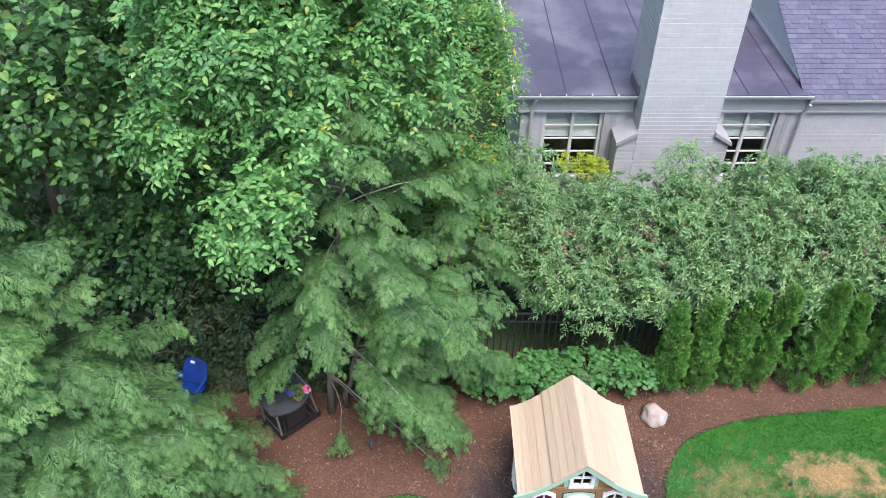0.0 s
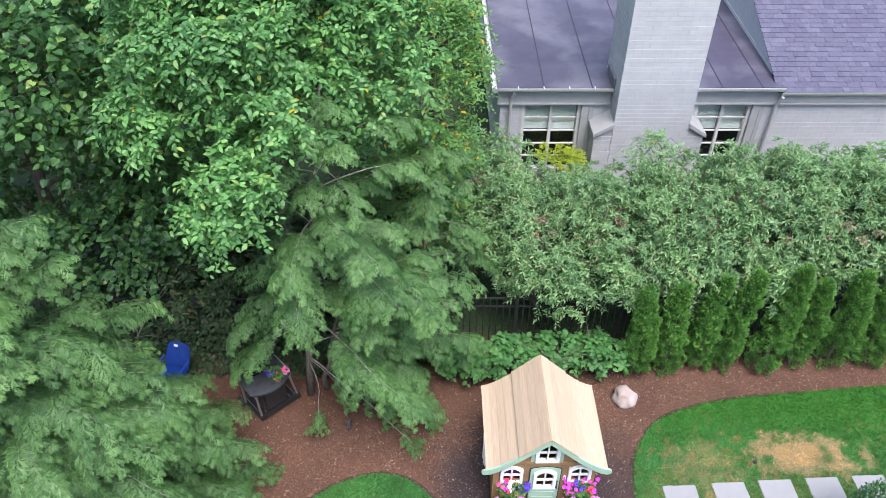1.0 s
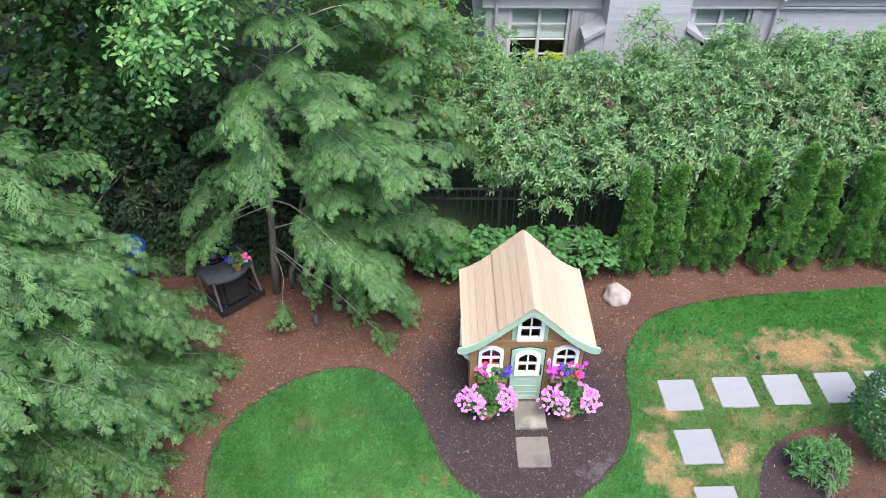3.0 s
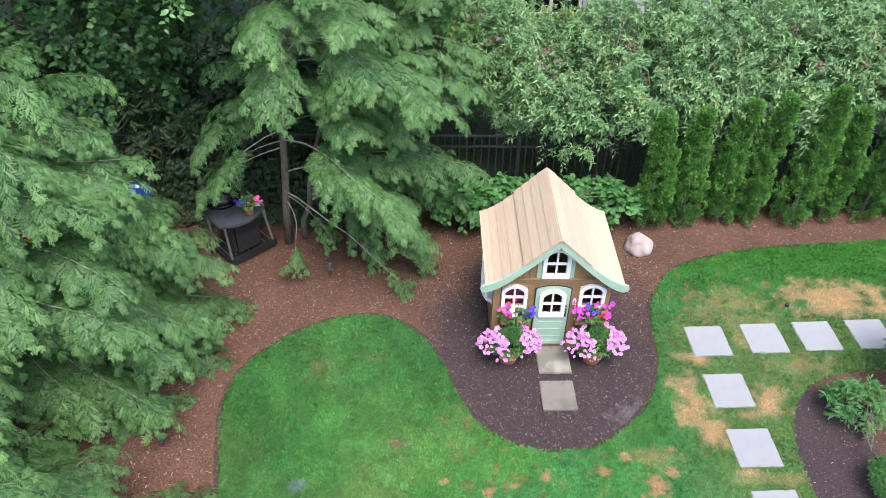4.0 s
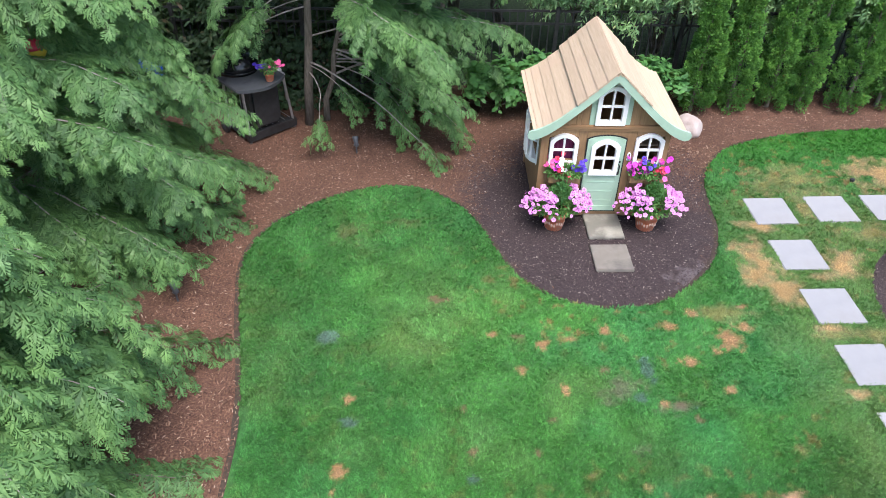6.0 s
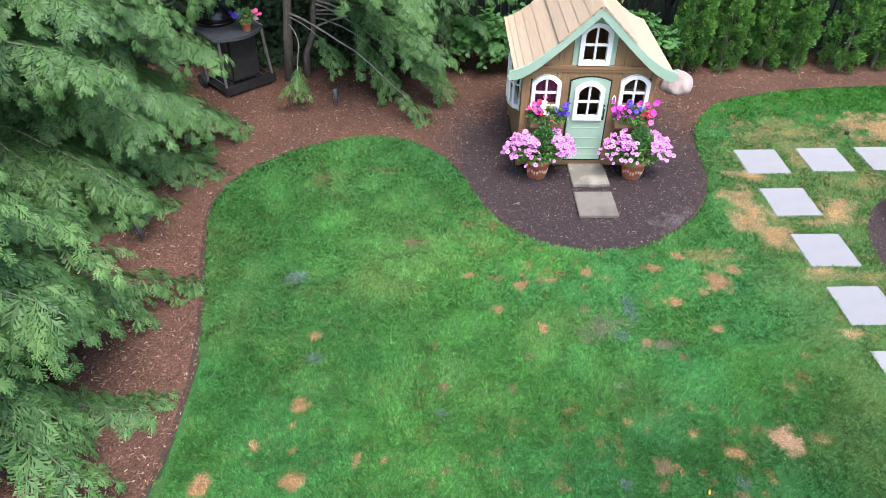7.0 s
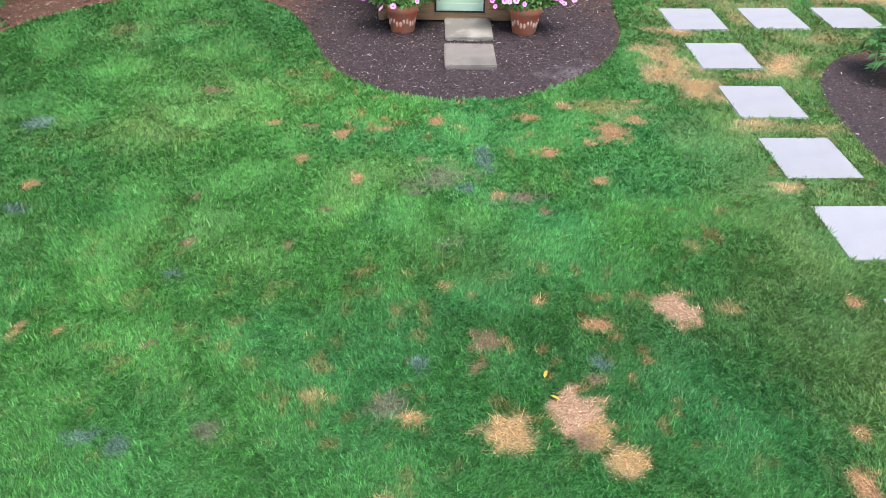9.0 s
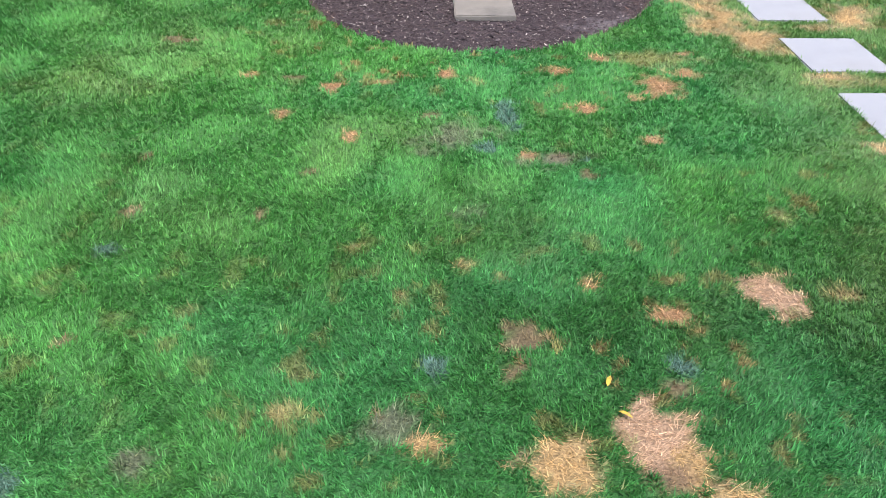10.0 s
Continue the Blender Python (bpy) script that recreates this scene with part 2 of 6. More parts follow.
def thing(name, m, label, category, group="", kind=""):
    ob = new(name)
    ob.empty_display_size = 0.1
    ob.matrix_world = m if isinstance(m, Matrix) else Matrix.Translation(m)
    return tagged(ob, label, category, group, kind)


def part(name, data, material, parent=None, label="", smooth=False):
    """One mesh object from a bmesh or a mesh, under a thing or a part."""
    if isinstance(data, bmesh.types.BMesh):
        bmesh.ops.recalc_face_normals(data, faces=data.faces)
        me = bpy.data.meshes.new(name)
        data.to_mesh(me)
        data.free()
    else:
        me = data
    if not me.materials:
        me.materials.append(material)
    if smooth:
        me.polygons.foreach_set("use_smooth", np.ones(len(me.polygons), bool))
    ob = new(name, me)
    ob.parent = parent
    if label:
        ob["label"] = label
    return ob


def box(bm, x0, x1, y0, y1, z0, z1, bevel=0.0):
    r = bmesh.ops.create_cube(bm, size=1)
    vs = r["verts"]
    bmesh.ops.scale(bm, vec=(x1 - x0, y1 - y0, z1 - z0), verts=vs)
    bmesh.ops.translate(bm, vec=((x0 + x1) / 2, (y0 + y1) / 2, (z0 + z1) / 2), verts=vs)
    if bevel:
        es = list({e for v in vs for e in v.link_edges})
        bmesh.ops.bevel(bm, geom=es, offset=bevel, segments=2, affect="EDGES")
    return bm


def boxed(*a, **k):
    return box(bmesh.new(), *a, **k)


def prism(bm, pts, y0, y1, plane="xz"):
    """A polygon drawn in a plane, given a thickness across it."""
    def at(p, h):
        return {"xz": (p[0], h, p[1]), "xy": (p[0], p[1], h), "yz": (h, p[0], p[1])}[plane]
    a = [bm.verts.new(at(p, y0)) for p in pts]
    b = [bm.verts.new(at(p, y1)) for p in pts]
    bm.faces.new(a)
    bm.faces.new(b[::-1])
    for i in range(len(pts)):
        j = (i + 1) % len(pts)
        bm.faces.new((a[j], a[i], b[i], b[j]))
    return bm


def ring(bm, outer, inner, y0, y1, plane="xz"):
    """A flat frame between two outlines of as many points."""
    def at(p, h):
        return (p[0], h, p[1]) if plane == "xz" else (h, p[0], p[1])
    n = len(outer)
    v = [[bm.verts.new(at(p, h)) for p in o] for o, h in ((outer, y0), (inner, y0), (outer, y1), (inner, y1))]
    for i in range(n):
        j = (i + 1) % n
        for a, b in ((0, 1), (1, 3), (3, 2), (2, 0)):
            bm.faces.new((v[a][i], v[a][j], v[b][j], v[b][i]))
    return bm


def arch(x0, x1, z0, z1, rise, n=10):
    """An outline with a segmental arch on top."""
    pts = [(x0, z0), (x1, z0)]
    for i in range(n + 1):
        u = i / n
        pts.append((x1 + (x0 - x1) * u, z1 - rise + rise * math.sin(math.pi * u) ** 0.75))
    return pts


def lathe(bm, profile, n=20):
    rows = [[bm.verts.new((r * math.cos(2 * math.pi * i / n), r * math.sin(2 * math.pi * i / n), z)) for i in range(n)] for r, z in profile]
    for a, b in zip(rows, rows[1:]):
        for i in range(n):
            bm.faces.new((a[i], a[(i + 1) % n], b[(i + 1) % n], b[i]))
    for row in (rows[0][::-1], rows[-1]):
        bm.faces.new(row)
    return bm


def rod(bm, a, b, r, n=8):
    a, b = Vector(a), Vector(b)
    d = b - a
    m = Matrix.Translation((a + b) / 2) @ d.to_track_quat("Z", "Y").to_matrix().to_4x4()
    bmesh.ops.create_cone(bm, cap_ends=True, segments=n, radius1=r, radius2=r, depth=d.length, matrix=m)
    return bm


def inside(poly, X, Y):
    """Which of the places lie in the outline."""
    hit = np.zeros(X.shape, bool)
    P = np.asarray(poly)
    for (xa, ya), (xb, yb) in zip(P, np.roll(P, -1, 0)):
        if ya != yb:
            hit ^= ((ya > Y) != (yb > Y)) & (X < (xb - xa) * (Y - ya) / (yb - ya) + xa)
    return hit


def smooth_line(pts, per=6, closed=False):
    """A flowing line through a few points."""
    P = [Vector((*p, 0)) for p in pts]
    out = []
    n = len(P)
    for i in range(n if closed else n - 1):
        a, b, c, d = (P[(i + k) % n] if closed else P[min(max(i + k, 0), n - 1)] for k in (-1, 0, 1, 2))
        for s in range(per):
            t = s / per
            q = 0.5 * (2 * b + (c - a) * t + (2 * a - 5 * b + 4 * c - d) * t * t + (3 * b - a - 3 * c + d) * t ** 3)
            out.append((q.x, q.y))
    if not closed:
        out.append((P[-1].x, P[-1].y))
    return out


def value_noise(X, Y, scale, seed=0, octaves=3):
    """Smooth random drift from 0 to 1 over the plan."""
    tot, amp, out = 0.0, 1.0, np.zeros(np.shape(X))
    for o in range(octaves):
        g = np.random.default_rng(seed * 17 + o).random((64, 64))
        x, y = np.asarray(X) * scale * 2 ** o + 31.7, np.asarray(Y) * scale * 2 ** o + 17.3
        i, j = np.floor(x).astype(int), np.floor(y).astype(int)
        u, v = x - i, y - j
        u, v = u * u * (3 - 2 * u), v * v * (3 - 2 * v)
        f = lambda a, b: g[(i + a) % 64, (j + b) % 64]
        out = out + amp * ((f(0, 0) * (1 - u) + f(1, 0) * u) * (1 - v) + (f(0, 1) * (1 - u) + f(1, 1) * u) * v)
        tot, amp = tot + amp, amp * 0.5
    return out / tot


# ---- ground ----
LEFT_EDGE = [(-4.2, -12), (-3.95, -6.0), (-3.75, -3.9), (-3.68, -3.2), (-3.66, -2.6), (-3.7, -2.05), (-3.79, -1.5), (-3.92, -0.9), (-4.03, -0.3), (-4.07, 0.25), (-3.93, 0.72), (-3.63, 1.12), (-3.17, 1.47), (-2.67, 1.68),
             (-2.2, 1.71), (-1.8, 1.54), (-1.47, 1.22), (-1.25, 0.78), (-1.1, 0.36), (-0.92, -0.05), (-0.63, -0.37), (-0.28, -0.55), (0.1, -0.61), (0.55, -0.55), (0.93, -0.33), (1.32, 0.05), (1.55, 0.46), (1.67, 0.9),
             (1.71, 1.36), (1.79, 1.87), (2.01, 2.34), (2.42, 2.77), (2.97, 3.01), (3.72, 3.2), (4.45, 3.29), (5.1, 3.35), (7, 3.5), (12, 3.6)]
RIGHT_EDGE = [(12, 1.0), (7, 0.85), (4.86, 0.69), (4.1, 0.61), (3.6, 0.4), (3.26, 0.04), (3.1, -0.35), (3.02, -0.84), (3.04, -1.4), (3.12, -1.9), (3.35, -2.7), (3.9, -4.2), (4.6, -7), (5, -12)]
LAWN = smooth_line(LEFT_EDGE) + smooth_line(RIGHT_EDGE)

# dry, bare and mineral-stained spots of the lawn: x, y, half-width, half-depth
STRAW = [(1.19, -3.04, 0.11, 0.13), (0.57, -3.76, 0.12, 0.17)]
HAY = [(0.24, -3.89, 0.13, 0.11), (0.65, -3.9, 0.06, 0.08), (0.75, -4.02, 0.11, 0.08), (-0.22, -3.79, 0.06, 0.035)]
RUST_MIDDLE = [(0.47, -2.98, 0.05, 0.05), (0.77, -3.17, 0.08, 0.05), (-0.61, -1.8, 0.05, 0.09), (-0.45, -1.09, 0.07, 0.045), (-0.06, -0.97, 0.06, 0.06), (-1.0, -1.52, 0.05, 0.06), (-0.75, -1.17, 0.05, 0.07), (-1.26, -1.03, 0.07, 0.05), (1.21, -1.1, 0.15, 0.17),
               (1.43, -0.91, 0.09, 0.08), (1.02, -1.26, 0.06, 0.05), (0.71, -1.42, 0.1, 0.06), (1.0, -1.77, 0.05, 0.05), (0.65, -0.9, 0.08, 0.06), (0.9, -0.71, 0.08, 0.05), (1.52, -0.6, 0.09, 0.06), (0.34, -1.96, 0.05, 0.06), (-0.3, -4.24, 0.06, 0.07), (0.26, -4.28, 0.07, 0.06)]
RUST_SIDES = [(-2.7, -2.7, 0.07, 0.09), (-2.7, -3.43, 0.11, 0.08), (-2.72, -3.15, 0.04, 0.04), (-3.0, -3.12, 0.05, 0.05), (-2.74, -2.92, 0.05, 0.05), (-2.21, -3.26, 0.04, 0.06), (-2.0, -3.25, 0.03, 0.04), (-2.54, -4.17, 0.1, 0.06), (-2.57, -3.96, 0.06, 0.04), (-2.47, -3.85, 0.06, 0.05),
              (-2.69, -1.9, 0.05, 0.06), (2.2, -3.0, 0.05, 0.06), (2.11, -3.69, 0.06, 0.12), (1.72, -4.18, 0.07, 0.14), (1.83, -3.87, 0.06, 0.04), (-3.34, -3.47, 0.09, 0.1)]
FAINT = [(-0.04, -2.87, 0.05, 0.05), (-0.28, -3.09, 0.06, 0.05), (1.43, -2.5, 0.08, 0.09), (-0.67, -3.68, 0.06, 0.05), (-1.12, -3.18, 0.05, 0.04), (-0.89, -2.87, 0.05, 0.04), (-0.52, -2.76, 0.06, 0.05), (1.51, -3.04, 0.09, 0.08)]
THIN = [(-0.06, -1.79, 0.2, 0.19), (-0.32, -3.74, 0.1, 0.09), (0.01, -2.48, 0.09, 0.07), (0.5, -2.0, 0.2, 0.1), (-1.11, -3.86, 0.06, 0.06), (1.23, -4.27, 0.1, 0.05)]
BARE = [(0.16, -3.31, 0.09, 0.09), (0.12, -3.47, 0.04, 0.04), (-0.78, -2.14, 0.03, 0.04), (-1.6, -2.03, 0.04, 0.05), (-0.95, -2.52, 0.04, 0.04), (-1.52, -3.34, 0.03, 0.03), (-1.53, -2.5, 0.05, 0.05), (0.47, -1.97, 0.08, 0.06), (0.6, -2.13, 0.05, 0.05), (-0.18, -1.53, 0.07, 0.05),
        (-1.84, -0.51, 0.11, 0.05), (-1.0, -1.06, 0.08, 0.03), (0.56, -3.93, 0.07, 0.05), (0.68, -3.56, 0.07, 0.05)]
BLUE = [(0.73, -3.46, 0.05, 0.06), (0.26, -1.52, 0.07, 0.16), (0.1, -1.89, 0.07, 0.07), (0.61, -2.02, 0.04, 0.05), (-0.17, -3.45, 0.05, 0.04), (-1.46, -3.96, 0.04, 0.05), (-1.54, -2.78, 0.05, 0.04), (-1.62, -3.91, 0.08, 0.05), (-2.95, -1.09, 0.11, 0.09), (-2.67, -2.17, 0.07, 0.05)]
DIM = [(-2.2, 0.9, 0.3, 0.1), (-2.9, 0.7, 0.25, 0.18)]
FADE = [(1.27, -0.7, 0.3, 0.14), (3.0, 1.85, 0.6, 0.4), (2.9, 1.25, 0.12, 0.4), (3.65, 0.75, 0.5, 0.16), (2.55, -1.0, 0.5, 0.12)]
HAYFADE = [(1.92, 0.12, 0.27, 0.58), (2.08, -0.34, 0.27, 0.25), (2.96, 0.08, 0.25, 0.3), (2.2, 0.85, 0.35, 0.12), (2.55, -0.08, 0.3, 0.1), (2.28, -1.84, 0.2, 0.08), (2.33, -0.93, 0.3, 0.07), (4.7, 2.0, 0.9, 0.44)]
SPOTS = [(*spot, k) for k, spots in (("straw", STRAW), ("hay", HAY), ("dry", RUST_MIDDLE), ("dry", RUST_SIDES), ("faint", FAINT), ("thin", THIN), ("bare", BARE), ("blue", BLUE), ("dim", DIM), ("fade", FADE), ("hayfade", HAYFADE)) for spot in spots]

# lusher and duller drifts of the turf: x, y, half-width, half-depth, amount
TONES = [(-0.2, -0.9, 1.7, 0.5, 0.25), (-1.5, -0.7, 1.4, 0.8, 0.4), (-1.9, -3.1, 0.9, 0.8, 0.12), (1.0, -2.35, 0.4, 0.35, 0.35), (0.2, -3.3, 1.0, 0.7, -0.45), (1.7, -3.2, 1.0, 1.0, -0.5), (-0.4, -2.1, 0.7, 0.35, 0.2), (-2.6, 0.1, 0.6, 0.9, 0.22), (-3.3, -0.6, 0.4, 1.0, -0.2), (-1.6, 0.4, 0.35, 0.9, -0.15), (0.3, -4.4, 1.5, 0.5, -0.2)]


def lawn_state(X, Y):
    """How dry, bare and bluish the turf is at places of the plan."""
    wob = value_noise(X, Y, 6, 5, 3)
    wob2 = value_noise(X, Y, 22, 9, 2)
    dry, bare, blue, hay = (np.zeros(np.shape(X)) for _ in range(4))
    for x, y, a, b, k in SPOTS:
        q = 1.0
        d = np.sqrt(((X - x) / (a * q)) ** 2 + ((Y - y) / b) ** 2) * 1.0 + (wob - 0.5) * (1.7 if "fade" in k or k in ("thin", "dim") else 0.7) + (wob2 - 0.5) * (0.8 if "fade" in k else 1.4)
        soft = np.clip((1.1 - d) / (0.9 if "fade" in k or k in ("thin", "dim", "faint") else 0.5 if k == "dry" else 0.3), 0, 1)
        if k in ("straw", "dry", "faint", "fade", "hayfade", "hay"):
            dry = np.maximum(dry, soft * {"fade": 0.45, "dry": 0.92, "faint": 0.5, "hayfade": 1.0}.get(k, 1.0))
        if k in ("hay", "hayfade", "fade"):
            hay = np.maximum(hay, soft)
        if k == "straw":
            hay = np.maximum(hay, soft * 0.45)
        if k in ("bare", "thin", "straw", "dim"):
            bare = np.maximum(bare, soft * {"thin": 0.5, "straw": 0.05, "dim": 0.3}.get(k, 0.95))
        if k in ("blue", "thin"):
            blue = np.maximum(blue, soft * (0.75 if k == "blue" else 0.25))
    general = np.clip((value_noise(X, Y, 1.3, 3, 3) - 0.55) * 2.2, 0, 1) * 0.18 * np.clip(1.2 - np.abs(Y + 1.2) / 2.2, 0, 1)
    return np.maximum(dry, general), bare, blue, hay


def lawn_colour(X, Y):
    dry, bare, blue, hay = lawn_state(X, Y)
    n1 = value_noise(X, Y, 1.7, 1, 4)[..., None]
    n2 = value_noise(X, Y, 4.5, 2, 3)[..., None]
    n3 = np.clip((value_noise(X, Y, 1.9, 8, 2)[..., None] - 0.4) * 1.8, 0, 1)
    deep, fresh, cool = np.array([0.043, 0.172, 0.038]), np.array([0.1, 0.32, 0.068]), np.array([0.064, 0.3, 0.098])
    stripe = 0.5 + 0.5 * np.sin((X * 0.72 + Y * 0.69) * 5.2 + 2.0 * value_noise(X, Y, 0.5, 41, 2))[..., None]
    front = np.clip((X + 2.4 - 0.35 * Y) / 3.0, 0, 1)[..., None] * np.clip((0.6 - Y) / 1.2, 0, 1)[..., None] * np.clip((Y + 4.3) / 1.5, 0, 1)[..., None]
    lobes = sum(g * np.exp(-(((X - px) / rx) ** 2 + ((Y - py) / ry) ** 2))[..., None] for px, py, rx, ry, g in TONES)
    c = deep + (fresh - deep) * np.clip((n1 - 0.5) * 0.38 + 0.34 + (n2 - 0.5) * 0.2 + (stripe - 0.5) * 0.12 + 0.24 * front + lobes, -0.1, 1.15)
    c = c + (cool - c) * n3 * (0.25 + 0.45 * front)
    c = c * (0.89 + 0.22 * value_noise(X, Y, 15, 13, 3))[..., None]
    c = c * (0.82 + 0.36 * value_noise(X, Y, 27, 14, 2))[..., None] * (0.7 + 0.6 * value_noise(X, Y, 63, 15, 2))[..., None]
    fleck = np.clip((value_noise(X, Y, 12, 19, 2) - 0.67) * 9, 0, 1)[..., None] * np.clip((value_noise(X, Y, 0.7, 23, 2) - 0.35) * 3, 0, 1)[..., None] * np.clip((X + 2.2) / 2, 0.15, 1)[..., None]
    c = c + (np.array([0.36, 0.21, 0.1]) - c) * fleck * 0.8
    lush = np.clip((Y - 1.9) / 1.0, 0, 1)[..., None] * np.clip((X - 1) / 0.5, 0, 1)[..., None]
    c = c + (np.array([0.05, 0.225, 0.022]) - c) * lush * 0.75
    faded = np.clip((X - 1.5) / 0.6, 0, 1)[..., None] * np.clip((1.9 - Y) / 0.6, 0, 1)[..., None] * (0.32 + 0.5 * n2)
    c = c + (np.array([0.16, 0.25, 0.075]) - c) * faded
    straw = np.stack([np.interp(hay, (0, 0.45, 1), q) for q in ((0.5, 0.53, 0.52), (0.29, 0.36, 0.36), (0.15, 0.22, 0.16))], -1)  # rusty, beige, golden
    c = c + (straw - c) * dry[..., None]
    c = c + (np.array([0.2, 0.105, 0.065]) - c) * bare[..., None] * 0.75
    thatch = np.clip(bare - 0.05, 0, 0.6)[..., None]  # pale thatch in thin places
    c = c + (np.array([0.32, 0.24, 0.14]) - c) * thatch * 0.6
    c = c + (np.array([0.16, 0.24, 0.24]) - c) * blue[..., None] * 0.85
    return c * np.array([1.08, 1.03, 1.03])


def colour_mat(name, rough, through_it=0.0, bump=0.0):
    m, nd, lk, p = node_mat(name)
    at = nd.new("ShaderNodeAttribute")
    at.attribute_name = "turf"
    n = ramp(nd, lk, noise_tex(nd, lk, 90, 4), [(0.3, (0.6, 0.6, 0.6)), (0.7, (1.25, 1.25, 1.25))])
    col = mix(nd, lk, "MULTIPLY", 1.0, at.outputs["Color"], n) if bump else at.outputs["Color"]
    lk.new(col, p.inputs["Base Color"])
    p.inputs["Roughness"].default_value = rough
    p.inputs["Specular IOR Level"].default_value = 0.3
    if bump:
        b = nd.new("ShaderNodeBump")
        b.inputs["Strength"].default_value, b.inputs["Distance"].default_value = bump, 0.03
        lk.new(noise_tex(nd, lk, 70, 3), b.inputs["Height"])
        lk.new(b.outputs[0], p.inputs["Normal"])
    if through_it:
        tr = nd.new("ShaderNodeBsdfTranslucent")
        lk.new(col, tr.inputs["Color"])
        ms = nd.new("ShaderNodeMixShader")
        ms.inputs[0].default_value = through_it
        lk.new(p.outputs[0], ms.inputs[1]), lk.new(tr.outputs[0], ms.inputs[2])
        lk.new(ms.outputs[0], nd["Material Output"].inputs["Surface"])
    return m


def set_turf(me, C):
    me.color_attributes.new("turf", "FLOAT_COLOR", "POINT").data.foreach_set("color", np.concatenate([C, np.ones((len(C), 1))], 1).astype(np.float32).ravel())


# mulch beds: reddish chips on the paths, near-black fresh mulch round the playhouse
gm, gn, gl, gp = node_mat("bark_mulch_ground")
pos = gn.new("ShaderNodeTexCoord")
sep = gn.new("ShaderNodeSeparateXYZ")
gl.new(pos.outputs["Object"], sep.inputs[0])


def calc(op, a, b):
    n = gn.new("ShaderNodeMath")
    n.operation = op
    for i, v in enumerate((a, b)):
        if isinstance(v, (int, float)):
            n.inputs[i].default_value = v
        else:
            gl.new(v, n.inputs[i])
    return n.outputs[0]


# dark mulch, widened to the left so its colour also carries the hemlock's shade
ex = calc("DIVIDE", calc("SUBTRACT", sep.outputs[0], 0.15), 2.0)
ey = calc("DIVIDE", calc("SUBTRACT", sep.outputs[1], 0.95), 2.3)
away = calc("SQRT", calc("ADD", calc("MULTIPLY", ex, ex), calc("MULTIPLY", ey, ey)), 0)
away = calc("ADD", away, calc("MULTIPLY", calc("SUBTRACT", noise_tex(gn, gl, 2.5, 4), 0.5), 0.7))
bx = calc("DIVIDE", calc("SUBTRACT", sep.outputs[0], 3.45), 0.75)
by = calc("DIVIDE", calc("SUBTRACT", sep.outputs[1], -0.7), 1.5)
bed = calc("ADD", calc("SQRT", calc("ADD", calc("MULTIPLY", bx, bx), calc("MULTIPLY", by, by)), 0), calc("MULTIPLY", calc("SUBTRACT", noise_tex(gn, gl, 2.5, 4), 0.5), 0.7))
near = ramp(gn, gl, calc("MINIMUM", away, bed), [(0.66, (1, 1, 1)), (1.15, (0, 0, 0))])
wild = ramp(gn, gl, calc("ADD", calc("MULTIPLY", sep.outputs[1], 0.1), calc("MULTIPLY", noise_tex(gn, gl, 0.9, 3), 0.08)), [(0.475, (0, 0, 0)), (0.53, (1, 1, 1))])
chipn = noise_tex(gn, gl, 48, 6, rough=0.7)
red = ramp(gn, gl, chipn, [(0.25, (0.034, 0.015, 0.011)), (0.5, (0.118, 0.058, 0.038)), (0.6, (0.185, 0.098, 0.064)), (0.76, (0.3, 0.2, 0.14))])
red = mix(gn, gl, "MULTIPLY", 1.0, red, ramp(gn, gl, noise_tex(gn, gl, 1.1, 4), [(0.3, (0.75, 0.72, 0.72)), (0.7, (1.2, 1.15, 1.1))]))
blk = ramp(gn, gl, chipn, [(0.25, (0.015, 0.01, 0.012)), (0.5, (0.046, 0.03, 0.031)), (0.62, (0.085, 0.057, 0.056)), (0.76, (0.2, 0.155, 0.145))])
dx = calc("DIVIDE", calc("SUBTRACT", sep.outputs[0], 1.15), 0.38)
dy = calc("DIVIDE", calc("SUBTRACT", sep.outputs[1], -0.1), 0.3)
dusty = calc("ADD", calc("SQRT", calc("ADD", calc("MULTIPLY", dx, dx), calc("MULTIPLY", dy, dy)), 0), calc("MULTIPLY", calc("SUBTRACT", noise_tex(gn, gl, 6, 4), 0.5), 3.0))
dust = ramp(gn, gl, dusty, [(0.35, (0.6, 0.6, 0.6)), (0.95, (0, 0, 0))])  # pale dried mud by the lawn's edge
blk = mix(gn, gl, "MIX", dust, blk, (0.2, 0.17, 0.175))
weeds = ramp(gn, gl, noise_tex(gn, gl, 16, 6), [(0.3, (0.012, 0.02, 0.008)), (0.6, (0.03, 0.06, 0.02)), (0.8, (0.06, 0.11, 0.035))])
gl.new(mix(gn, gl, "MIX", wild, mix(gn, gl, "MIX", near, red, blk), weeds), gp.inputs["Base Color"])
gp.inputs["Roughness"].default_value = 0.95
bmp = gn.new("ShaderNodeBump")
bmp.inputs["Strength"].default_value, bmp.inputs["Distance"].default_value = 0.8, 0.03
gl.new(chipn, bmp.inputs["Height"])
gl.new(bmp.outputs[0], gp.inputs["Normal"])
M["mulch"] = gm

bm = bmesh.new()
bmesh.ops.create_grid(bm, x_segments=40, y_segments=40, size=400)
ground = tagged(part("ground", bm, M["mulch"]), "shredded bark mulch covering the garden ground", "ground", kind="structure")


def turf_height(x, y):
    return 0.022 + 0.012 * value_noise(x, y, 3, 6, 2)


